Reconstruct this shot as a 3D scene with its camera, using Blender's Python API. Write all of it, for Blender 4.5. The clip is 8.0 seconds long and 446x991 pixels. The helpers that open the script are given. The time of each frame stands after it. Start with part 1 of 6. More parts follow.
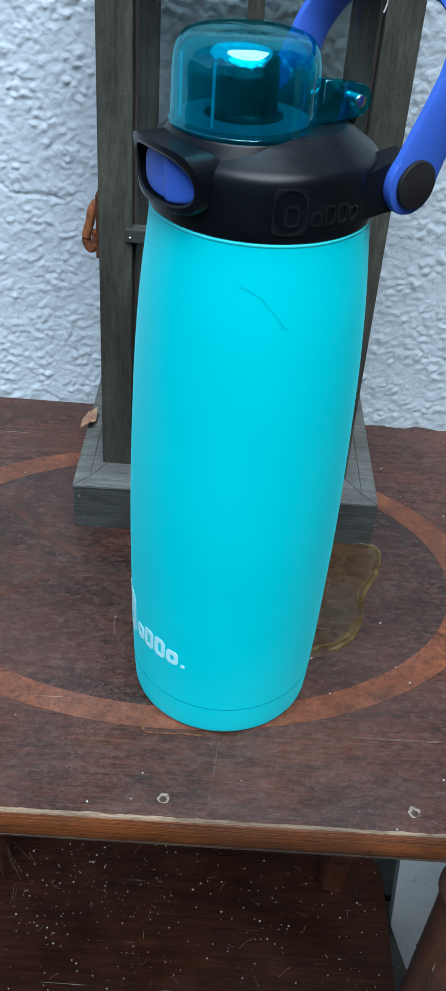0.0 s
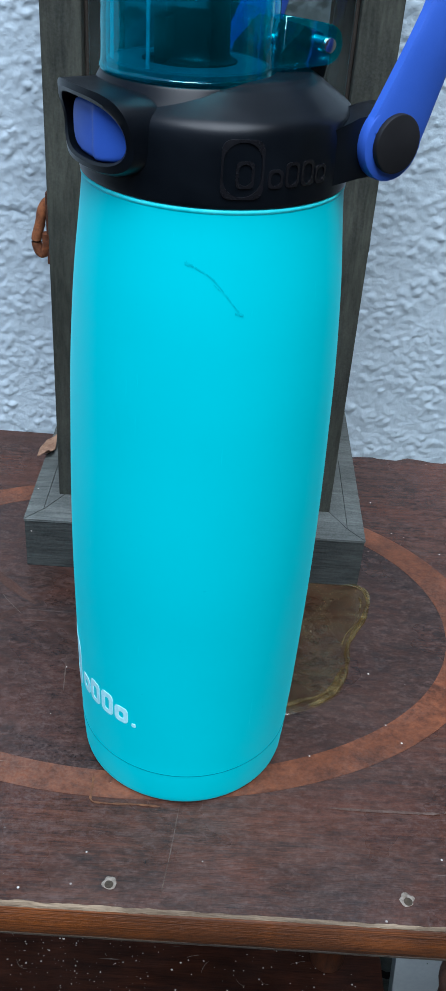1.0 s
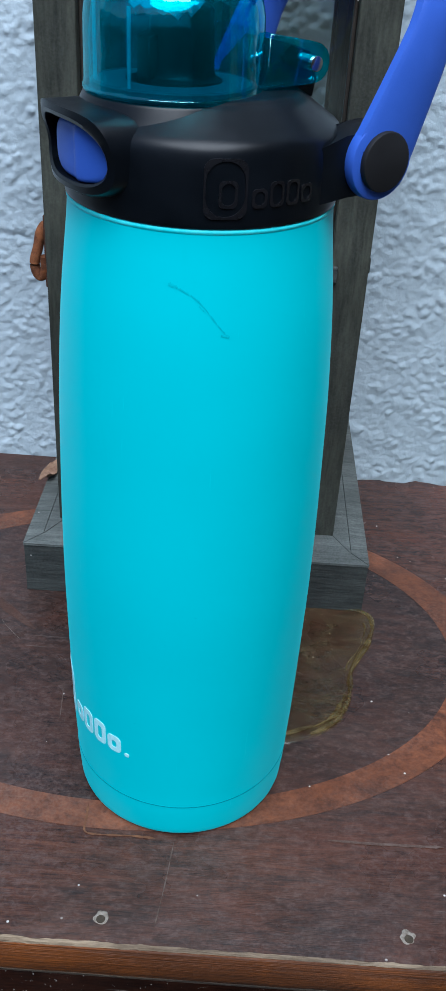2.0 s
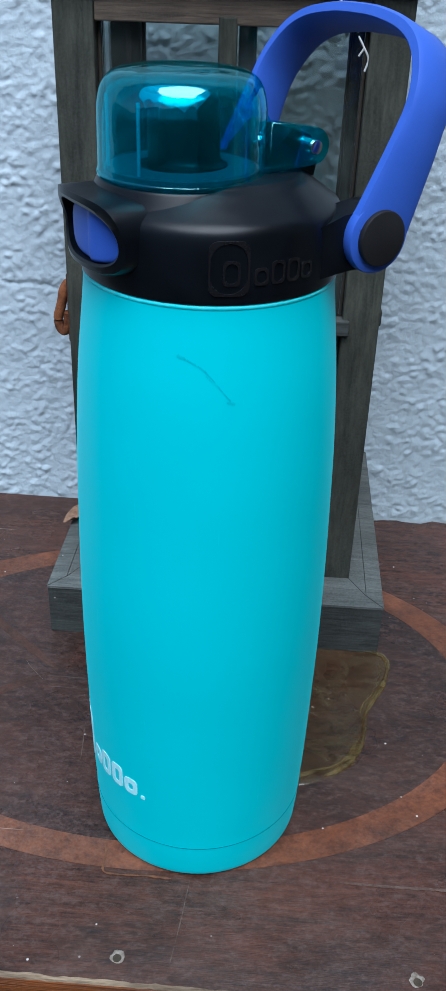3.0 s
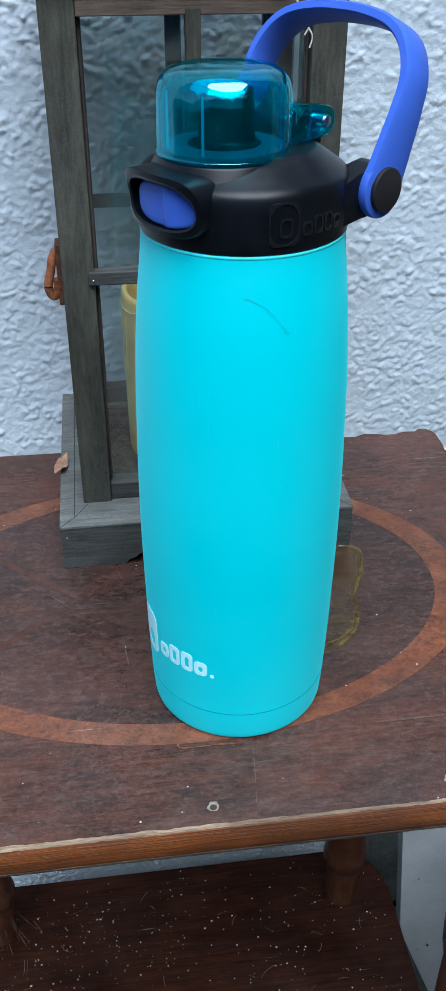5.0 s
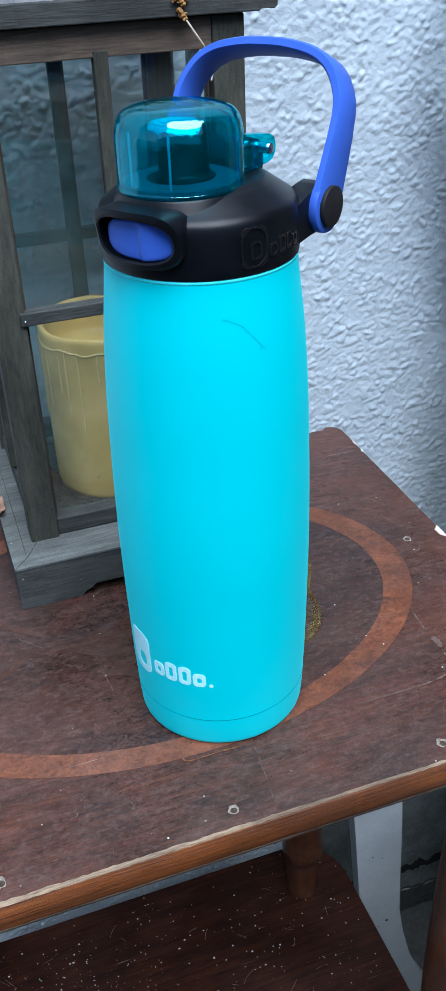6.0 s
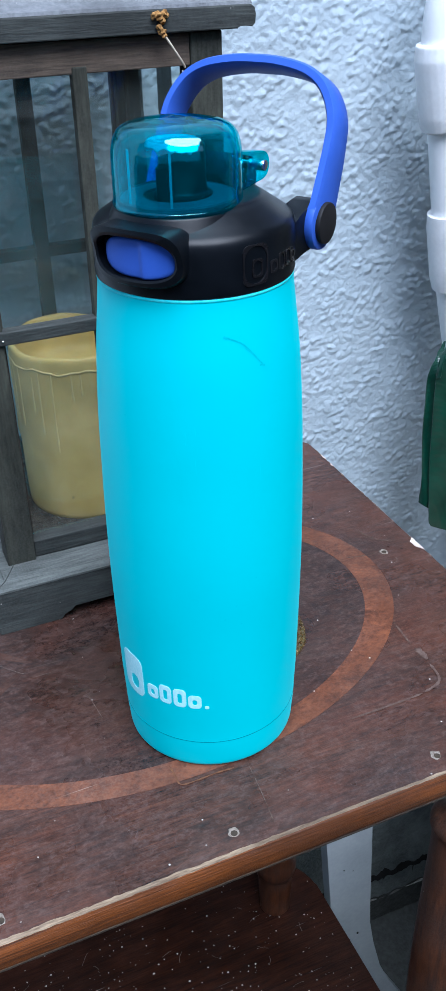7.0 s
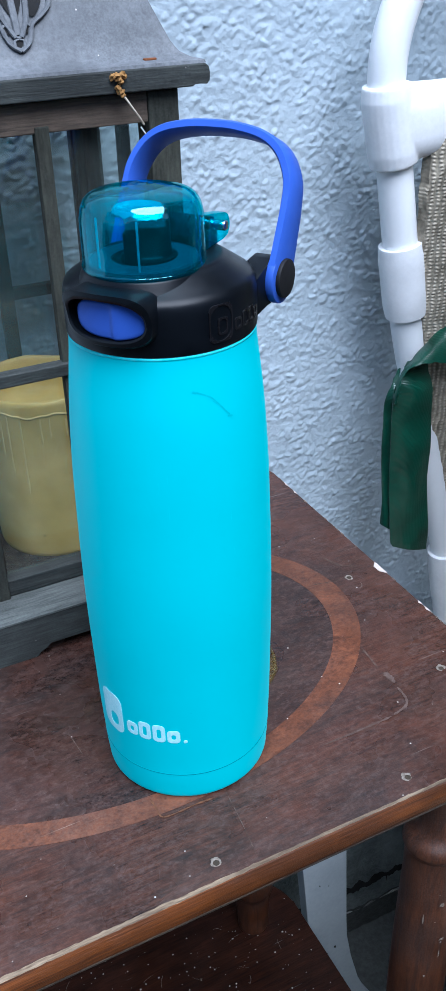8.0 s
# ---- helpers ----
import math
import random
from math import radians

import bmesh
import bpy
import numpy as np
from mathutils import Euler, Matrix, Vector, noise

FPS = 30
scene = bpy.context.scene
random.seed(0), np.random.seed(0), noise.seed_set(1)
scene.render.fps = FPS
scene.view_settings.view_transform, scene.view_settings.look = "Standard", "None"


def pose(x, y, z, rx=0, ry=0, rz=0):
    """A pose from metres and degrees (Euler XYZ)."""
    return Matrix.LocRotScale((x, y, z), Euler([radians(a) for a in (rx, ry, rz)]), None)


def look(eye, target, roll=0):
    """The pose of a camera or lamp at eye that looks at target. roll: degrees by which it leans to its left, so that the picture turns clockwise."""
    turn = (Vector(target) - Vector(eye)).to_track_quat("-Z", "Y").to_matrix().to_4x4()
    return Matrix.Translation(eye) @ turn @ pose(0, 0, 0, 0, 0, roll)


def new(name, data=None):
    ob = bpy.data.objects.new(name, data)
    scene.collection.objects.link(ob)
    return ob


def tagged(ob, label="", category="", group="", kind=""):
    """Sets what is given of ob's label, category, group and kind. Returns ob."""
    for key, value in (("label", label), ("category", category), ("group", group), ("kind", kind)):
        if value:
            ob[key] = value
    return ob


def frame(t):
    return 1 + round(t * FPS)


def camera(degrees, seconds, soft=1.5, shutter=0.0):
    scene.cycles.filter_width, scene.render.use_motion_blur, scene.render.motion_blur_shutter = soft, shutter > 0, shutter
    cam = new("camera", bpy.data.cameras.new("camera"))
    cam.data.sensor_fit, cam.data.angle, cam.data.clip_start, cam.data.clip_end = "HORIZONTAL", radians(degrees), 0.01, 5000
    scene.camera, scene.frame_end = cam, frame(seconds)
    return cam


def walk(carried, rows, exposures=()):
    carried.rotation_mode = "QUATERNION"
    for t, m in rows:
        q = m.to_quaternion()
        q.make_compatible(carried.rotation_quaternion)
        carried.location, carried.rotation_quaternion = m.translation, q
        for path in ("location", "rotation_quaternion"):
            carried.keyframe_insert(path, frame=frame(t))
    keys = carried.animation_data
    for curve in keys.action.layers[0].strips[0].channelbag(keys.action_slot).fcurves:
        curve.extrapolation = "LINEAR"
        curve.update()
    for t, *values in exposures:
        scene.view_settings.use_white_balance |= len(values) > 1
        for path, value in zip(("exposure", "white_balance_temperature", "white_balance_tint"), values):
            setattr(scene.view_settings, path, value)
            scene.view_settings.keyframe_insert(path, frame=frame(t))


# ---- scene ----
cam = camera(26.55, 8.0, soft=1.1)
# seconds, eye, then yaw, pitch and roll in degrees
PATH = [
    (0.0, -0.0108, 0.0357, 0.3477, 1.74, -36.91, -3.52),
    (0.5, 0.0009, 0.0508, 0.3251, 1.82, -35.69, -3.60),
    (1.0, 0.0061, 0.0761, 0.3082, 1.73, -33.78, -3.49),
    (1.5, 0.0083, 0.0796, 0.3054, 1.76, -33.03, -3.44),
    (2.8, 0.0240, 0.0854, 0.3143, 4.28, -31.24, -1.62),
    (3.0, 0.0218, 0.0759, 0.3215, 4.22, -30.99, -1.66),
    (3.2, 0.0180, 0.0637, 0.3385, 4.29, -31.14, -1.73),
    (3.4, 0.0062, 0.0536, 0.3487, 4.43, -31.95, -1.60),
    (3.5, -0.0017, 0.0467, 0.3509, 4.38, -32.20, -1.51),
    (4.0, -0.0273, 0.0351, 0.3417, 4.27, -33.73, -1.54),
    (4.5, -0.0330, 0.0245, 0.3395, 1.79, -34.37, -1.26),
    (5.0, -0.0540, 0.0117, 0.3430, -7.49, -33.43, -0.07),
    (5.2, -0.0664, 0.0162, 0.3394, -11.14, -33.38, 0.96),
    (6.3, -0.1247, 0.0072, 0.3531, -21.11, -31.98, 1.50),
    (6.5, -0.1306, 0.0130, 0.3530, -21.90, -31.91, 1.16),
    (7.0, -0.1329, 0.0220, 0.3507, -23.51, -31.59, 1.13),
    (7.5, -0.1312, 0.0227, 0.3494, -25.00, -31.30, 1.08),
    (8.0, -0.1397, 0.0173, 0.3705, -26.57, -30.90, 1.52),
]
walk(cam, [(t, pose(x, y, z, 90 + pitch, roll, yaw)) for t, x, y, z, yaw, pitch, roll in PATH],
     exposures=[(0.0, 0.94, 5600, 6), (1.0, 0.82, 5420, 6), (3.0, 0.72, 5420, 6), (4.5, 1.00, 5550, 7), (5.0, 1.04, 5600, 8), (6.5, 1.15, 5340, 10), (7.5, 1.12, 5270, 10), (8.0, 1.04, 5230, 10)])

# ---- light ----
world = bpy.data.worlds.new("overcast_sky")
scene.world = world
world.use_nodes = True
wn = world.node_tree
sky = wn.nodes.new("ShaderNodeTexSky")
sky.sky_type = "NISHITA"
sky.sun_disc = False
sky.sun_elevation = radians(60)
sky.sun_rotation = radians(176)
sky.air_density, sky.dust_density, sky.ozone_density = 1.2, 2.5, 1.0
wn.nodes["Background"].inputs["Strength"].default_value = 0.066
wn.links.new(sky.outputs["Color"], wn.nodes["Background"].inputs["Color"])

sun = new("sun", bpy.data.lights.new("sun", "SUN"))
sun.data.energy, sun.data.angle, sun.data.color = 3.7, radians(50), (1.0, 0.98, 0.96)
sun.matrix_basis = look((0.08, -0.71, 2.1), (0, 0.36, 0))


# ---- materials ----
def material(name, base=(0.5, 0.5, 0.5), rough=0.5, metal=0.0, gloss=0.25):
    m = bpy.data.materials.new(name)
    m.use_nodes = True
    b = m.node_tree.nodes["Principled BSDF"]
    b.inputs["Base Color"].default_value = (*base, 1)
    b.inputs["Roughness"].default_value = rough
    b.inputs["Metallic"].default_value = metal
    b.inputs["Specular IOR Level"].default_value = gloss
    return m, m.node_tree, b


def node(nt, kind, **sets):
    n = nt.nodes.new(kind)
    for key, value in sets.items():
        n.inputs[key.replace("_", " ")].default_value = value
    return n


def coords(nt, scale=(1, 1, 1)):
    c = nt.nodes.new("ShaderNodeTexCoord")
    mp = nt.nodes.new("ShaderNodeMapping")
    mp.inputs["Scale"].default_value = scale
    nt.links.new(c.outputs["Object"], mp.inputs["Vector"])
    return mp.outputs["Vector"]


def noise_tex(nt, vec, scale, detail=4.0, rough=0.55, distort=0.0):
    n = node(nt, "ShaderNodeTexNoise", Scale=scale, Detail=detail, Roughness=rough, Distortion=distort)
    nt.links.new(vec, n.inputs["Vector"])
    return n.outputs["Fac"]


def ramp(nt, fac, stops):
    r = nt.nodes.new("ShaderNodeValToRGB")
    el = r.color_ramp.elements
    while len(el) < len(stops):
        el.new(0.5)
    for e, (p, c) in zip(el, stops):
        e.position = p
        e.color = (*c, 1) if len(c) == 3 else c
    nt.links.new(fac, r.inputs["Fac"])
    return r.outputs["Color"]


def grey(v):
    return (v, v, v)


def mix(nt, fac, a, b, kind="MIX"):
    m = nt.nodes.new("ShaderNodeMix")
    m.data_type, m.blend_type = "RGBA", kind
    for sock, v in ((m.inputs[0], fac), (m.inputs[6], a), (m.inputs[7], b)):
        if hasattr(v, "is_linked"):
            nt.links.new(v, sock)
        elif isinstance(v, tuple):
            sock.default_value = (*v, 1)
        else:
            sock.default_value = v
    return m.outputs[2]


def bump(nt, bsdf, height, strength=0.3, distance=0.001):
    b = node(nt, "ShaderNodeBump", Strength=strength, Distance=distance)
    nt.links.new(height, b.inputs["Height"])
    nt.links.new(b.outputs["Normal"], bsdf.inputs["Normal"])
    return b


def sheen(nt, low):
    """How much a clear surface mirrors: little head-on, much at a glancing angle, alike from both sides."""
    w = node(nt, "ShaderNodeLayerWeight", Blend=0.5)
    p = nt.nodes.new("ShaderNodeMath")
    p.operation = "POWER"
    p.inputs[1].default_value = 5.0
    nt.links.new(w.outputs["Facing"], p.inputs[0])
    q = nt.nodes.new("ShaderNodeMath")
    q.operation = "MULTIPLY_ADD"
    q.inputs[1].default_value = 1.0 - low
    q.inputs[2].default_value = low
    nt.links.new(p.outputs[0], q.inputs[0])
    return q


def mat_wood(name, dark, light, along=(1, 14, 14), scale=14, rough=0.45, dust=0.12, dust_colour=(0.33, 0.30, 0.28), specks=0.0, grain=0.25, scratch=0.0, rough_high=0.75, tint=None, gloss=0.25):
    """Wood with grain along one axis, dusty patches, fine scratches and pale specks."""
    m, nt, b = material(name, rough=rough, gloss=gloss)
    vec = coords(nt, along)
    g1 = noise_tex(nt, vec, scale, 8, 0.65, 0.8)
    g2 = noise_tex(nt, coords(nt, tuple(a * 1.0 for a in along)), scale * 5, 5, 0.6, 0.2)
    col = ramp(nt, g1, [(0.33, dark), (0.68, light)])
    col = mix(nt, 0.35, col, ramp(nt, g2, [(0.35, tuple(c * 0.55 for c in dark)), (0.65, light)]))
    plain = coords(nt)
    blot = noise_tex(nt, plain, 22, 5, 0.6)
    col = mix(nt, ramp(nt, blot, [(0.40, grey(0.0)), (0.62, grey(0.45))]), col, tuple(c * 0.55 for c in dark))
    if tint:
        warm = noise_tex(nt, coords(nt, (1.0, 1.8, 1.0)), 12, 8, 0.72, 0.6)
        col = mix(nt, ramp(nt, warm, [(0.45, grey(0.0)), (0.66, grey(0.50))]), col, mix(nt, 0.5, col, tint))
        worn = noise_tex(nt, coords(nt, (1.0, 2.5, 1.0)), 30, 7, 0.72, 0.5)
        col = mix(nt, ramp(nt, worn, [(0.53, grey(0.0)), (0.70, grey(0.22))]), col, (0.094, 0.062, 0.049))
        # fine purplish bloom and dark pores of the old lacquer
        bloom = noise_tex(nt, coords(nt, (0.7, 1.2, 1.0)), 330, 7, 0.75, 0.3)
        col = mix(nt, ramp(nt, bloom, [(0.50, grey(0.0)), (0.66, grey(0.42))]), col, (0.100, 0.063, 0.054))
        col = mix(nt, ramp(nt, bloom, [(0.34, grey(0.55)), (0.46, grey(0.0))]), col, tuple(c * 0.6 for c in dark))
    fog = noise_tex(nt, coords(nt), 9, 6, 0.65, 0.4)
    fine = noise_tex(nt, coords(nt), 900, 3, 0.6)
    dusty = node(nt, "ShaderNodeMath")
    dusty.operation = "MULTIPLY"
    nt.links.new(ramp(nt, fog, [(0.38, grey(0.15)), (0.72, grey(1.0))]), dusty.inputs[0])
    nt.links.new(ramp(nt, fine, [(0.35, grey(0.3 * dust)), (0.75, grey(2.0 * dust))]), dusty.inputs[1])
    col = mix(nt, dusty.outputs[0], col, dust_colour)
    if scratch:
        for i, turn in enumerate((0.35, 1.3, 2.35)):
            c = nt.nodes.new("ShaderNodeTexCoord")
            mp = nt.nodes.new("ShaderNodeMapping")
            mp.inputs["Rotation"].default_value = (0, 0, turn)
            mp.inputs["Location"].default_value = (i * 3.1, i, 0)
            mp.inputs["Scale"].default_value = (9, 420, 1)
            nt.links.new(c.outputs["Object"], mp.inputs["Vector"])
            s = noise_tex(nt, mp.outputs["Vector"], 1.0, 2, 0.5)
            where = noise_tex(nt, coords(nt), 13 + 5 * i, 2, 0.5)
            both = node(nt, "ShaderNodeMath")
            both.operation = "MULTIPLY"
            nt.links.new(ramp(nt, s, [(0.735, grey(0)), (0.76, grey(scratch))]), both.inputs[0])
            nt.links.new(ramp(nt, where, [(0.5, grey(0)), (0.6, grey(1))]), both.inputs[1])
            col = mix(nt, both.outputs[0], col, (0.42, 0.37, 0.33))
    if specks:
        v = node(nt, "ShaderNodeTexVoronoi", Scale=150.0)
        nt.links.new(coords(nt), v.inputs["Vector"])
        dot = ramp(nt, v.outputs["Distance"], [(0.05, grey(1)), (0.09, grey(0))])
        some = ramp(nt, noise_tex(nt, coords(nt), 60, 2, 0.5), [(0.60 - specks * 0.2, grey(0)), (0.66 - specks * 0.2, grey(1))])
        col = mix(nt, mix(nt, 1.0, dot, some, "MULTIPLY"), col, (0.46, 0.43, 0.40))
    nt.links.new(col, b.inputs["Base Color"])
    if tint:
        film_ = noise_tex(nt, coords(nt, (1.0, 1.0, 1.0)), 15, 4, 0.55, 0.3)
        nt.links.new(ramp(nt, film_, [(0.42, grey(rough)), (0.58, grey(rough_high))]), b.inputs["Roughness"])
    else:
        nt.links.new(ramp(nt, fog, [(0.3, grey(rough)), (0.75, grey(rough_high))]), b.inputs["Roughness"])
    bump(nt, b, g2, grain, 0.0006)
    return m


def mat_mottled(name, a, c, scale=40, rough=0.5, rough_b=None, relief=0.15, distance=0.0005, grain_scale=None, detail=6, gloss=0.25):
    """A surface that varies between two colours at two scales, with fine relief."""
    m, nt, b = material(name, rough=rough, gloss=gloss)
    vec = coords(nt)
    n1 = noise_tex(nt, vec, scale, detail, 0.6)
    n2 = noise_tex(nt, vec, grain_scale or scale * 12, 3, 0.6)
    col = mix(nt, 0.3, ramp(nt, n1, [(0.35, a), (0.65, c)]), ramp(nt, n2, [(0.3, a), (0.7, c)]))
    nt.links.new(col, b.inputs["Base Color"])
    nt.links.new(ramp(nt, n1, [(0.3, grey(rough)), (0.7, grey(rough if rough_b is None else rough_b))]), b.inputs["Roughness"])
    bump(nt, b, n2, relief, distance)
    return m


# dust colour leans bluish, partly for the haze of reflected light
M_TOP = mat_wood("dark_red_laminate", (0.009, 0.0034, 0.0020), (0.078, 0.028, 0.0138), along=(1.0, 17, 17), scale=32, rough=0.13, dust=0.045, specks=0.07, scratch=0.25, rough_high=0.48, tint=(0.135, 0.036, 0.016), gloss=0.40, dust_colour=(0.30, 0.285, 0.30))
M_FIELD = mat_wood("dark_veneer_field", (0.006, 0.0026, 0.0018), (0.048, 0.0195, 0.0115), along=(3, 11, 11), scale=24, rough=0.13, dust=0.045, specks=0.07, scratch=0.25, rough_high=0.48, tint=(0.115, 0.034, 0.016), gloss=0.40, dust_colour=(0.30, 0.285, 0.30))
M_RING = mat_wood("orange_burl_inlay", (0.048, 0.016, 0.008), (0.185, 0.062, 0.026), along=(4, 5, 5), scale=20, rough=0.30, dust=0.08, specks=0.15, scratch=0.3)
M_LINE = mat_wood("faint_inlay_line", (0.024, 0.0100, 0.0068), (0.064, 0.026, 0.0155), along=(4, 4, 4), rough=0.36, dust=0.06)
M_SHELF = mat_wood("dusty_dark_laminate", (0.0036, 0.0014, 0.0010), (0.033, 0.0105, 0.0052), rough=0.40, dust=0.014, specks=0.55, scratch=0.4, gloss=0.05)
M_EDGE = mat_wood("brown_edge_moulding", (0.007, 0.0022, 0.0009), (0.200, 0.056, 0.0070), along=(0.5, 34, 34), scale=13, rough=0.34, dust=0.02, grain=0.8)
M_LIP = mat_wood("worn_pale_edge", (0.060, 0.034, 0.018), (0.34, 0.26, 0.17), along=(2, 20, 20), rough=0.8, dust=0.08, grain=0.8)
M_UNDER = mat_wood("greyed_lower_edge", (0.022, 0.014, 0.009), (0.115, 0.085, 0.058), along=(1.5, 30, 30), rough=0.85, dust=0.08, grain=0.8)
M_LEG = mat_wood("red_brown_turned_wood", (0.013, 0.0037, 0.0013), (0.088, 0.026, 0.0072), along=(14, 14, 1.2), rough=0.30, dust=0.07, specks=0.1)
M_SCRATCH = mat_mottled("pale_scratch", (0.035, 0.021, 0.016), (0.105, 0.075, 0.06), 400, 0.7)
M_TRACE = mat_mottled("tan_glue_line", (0.05, 0.019, 0.009), (0.14, 0.062, 0.028), 300, 0.6)
M_CHIP = mat_mottled("exposed_white_board", (0.38, 0.32, 0.27), (0.60, 0.54, 0.49), 220, 0.9)
M_HOLE = mat_mottled("nail_hole_shade", (0.02, 0.016, 0.012), (0.06, 0.045, 0.03), 300, 0.9)
M_PUTTY = mat_mottled("pale_filler", (0.085, 0.066, 0.050), (0.26, 0.225, 0.19), 520, 0.85)
M_GREYWOOD = mat_wood("weathered_grey_wood", (0.0130, 0.0142, 0.0102), (0.066, 0.069, 0.052), along=(9, 9, 1.4), rough=0.7, dust=0.045, dust_colour=(0.35, 0.36, 0.35), grain=0.5, rough_high=0.9)
M_GREYWOOD_X = mat_wood("weathered_grey_plank", (0.012, 0.0135, 0.0125), (0.062, 0.068, 0.063), along=(1.1, 14, 14), rough=0.6, dust=0.035, dust_colour=(0.38, 0.42, 0.41), grain=0.5, rough_high=0.9, specks=0.15)
# plank grey painted lighter for the sky light on the mouldings' tops
M_MOULD = mat_wood("weathered_moulding_lit_from_above", (0.036, 0.040, 0.037), (0.130, 0.140, 0.130), along=(1.1, 14, 14), rough=0.6, dust=0.08, dust_colour=(0.42, 0.46, 0.45), grain=0.5, rough_high=0.9, specks=0.15)
M_LITTER = mat_mottled("dark_brown_litter", (0.010, 0.008, 0.006), (0.090, 0.070, 0.050), 160, 0.9, 0.95, 0.9, 0.003, 900)
M_STRIP = mat_wood("dark_brown_stop_wood", (0.016, 0.013, 0.010), (0.060, 0.048, 0.036), along=(14, 14, 1.1), rough=0.8, dust=0.04, grain=0.5, rough_high=0.9)
M_RAIL = mat_wood("brown_grey_rail", (0.045, 0.034, 0.025), (0.180, 0.135, 0.098), along=(1.1, 14, 14), rough=0.75, dust=0.07, grain=0.5, rough_high=0.9)
M_ROOF = mat_wood("dusty_grey_roof_metal", (0.082, 0.087, 0.094), (0.165, 0.175, 0.188), along=(3, 3, 3), scale=20, rough=0.5, dust=0.13, dust_colour=(0.5, 0.53, 0.56), specks=0.9, grain=0.15)
M_BLACK = mat_mottled("black_plastic", (0.0015, 0.0022, 0.0035), (0.0035, 0.0050, 0.0075), 60, 0.28, 0.40, 0.08, 0.0002, 2500, gloss=0.21)
M_MARK = mat_mottled("smooth_black_plastic", (0.004, 0.004, 0.005), (0.008, 0.008, 0.010), 60, 0.24, 0.30, 0.03, 0.0002, 2500, gloss=0.5)
M_HUB = mat_mottled("black_rubbery_plastic", (0.007, 0.007, 0.008), (0.012, 0.012, 0.014), 80, 0.6, 0.7, 0.05, 0.0002, 2500)
M_BLUE = mat_mottled("royal_blue_silicone", (0.033, 0.086, 0.40), (0.042, 0.102, 0.455), 50, 0.48, 0.55, 0.04, 0.0002, 2500)
M_PALE_BLUE = mat_mottled("pale_blue_rib_and_highlight", (0.16, 0.36, 0.44), (0.34, 0.54, 0.62), 120, 0.2, 0.3, 0.1, 0.0004, 400, gloss=0.6)
M_STEEL, _nt, _b = material("polished_steel", (0.75, 0.76, 0.78), 0.18, 1.0)
M_RUST = mat_mottled("rusty_orange_metal", (0.045, 0.015, 0.007), (0.24, 0.085, 0.030), 180, 0.75, 0.9, 0.5, 0.0006)
M_OLDRUST = mat_mottled("dark_flaking_rust", (0.018, 0.010, 0.007), (0.105, 0.042, 0.022), 220, 0.8, 0.9, 0.5, 0.0006)
M_LEAF = mat_mottled("dry_brown_leaf", (0.12, 0.062, 0.038), (0.30, 0.19, 0.125), 300, 0.8, 0.9, 0.4)
M_FLOWER = mat_mottled("dried_orange_petals", (0.17, 0.080, 0.022), (0.36, 0.20, 0.065), 500, 0.85, 0.9, 0.4)
M_STEM = mat_mottled("pale_dry_stem", (0.40, 0.33, 0.25), (0.60, 0.52, 0.42), 300, 0.85)
M_THREAD = mat_mottled("grey_cobweb", (0.42, 0.42, 0.41), (0.62, 0.62, 0.60), 300, 0.9)
M_WHITE = mat_mottled("white_plastic_tube", (0.80, 0.82, 0.83), (0.86, 0.87, 0.88), 25, 0.35, 0.45, 0.05)
M_JOINT = mat_mottled("scuffed_white_fitting", (0.70, 0.71, 0.72), (0.83, 0.84, 0.85), 30, 0.5, 0.7, 0.1)
M_LEGPAINT = mat_mottled("grey_white_painted_leg", (0.25, 0.28, 0.29), (0.34, 0.37, 0.38), 18, 0.5, 0.6, 0.08)
M_PRINT = mat_mottled("white_print", (0.30, 0.68, 0.74), (0.50, 0.79, 0.84), 700, 0.6)
M_SEAM = mat_mottled("dark_teal_groove_shade", (0.004, 0.16, 0.20), (0.005, 0.24, 0.29), 200, 0.7)
M_BEAD = mat_mottled("paler_aqua_highlight", (0.05, 0.62, 0.68), (0.10, 0.68, 0.73), 300, 0.5)
M_SCUFF = mat_mottled("dark_scuff", (0.018, 0.33, 0.40), (0.032, 0.47, 0.54), 700, 0.7)
M_CRUMB = mat_mottled("white_crumbs", (0.20, 0.18, 0.155), (0.50, 0.47, 0.43), 800, 0.9)
M_MORTAR = mat_mottled("pale_mortar", (0.12, 0.12, 0.11), (0.27, 0.265, 0.25), 120, 0.9, 0.95, 0.4)
# black for the shade in gaps, and for specks on the chair leg
M_BACK = mat_mottled("black_gap_and_speck", (0.012, 0.012, 0.012), (0.02, 0.02, 0.02), 60, 0.95)


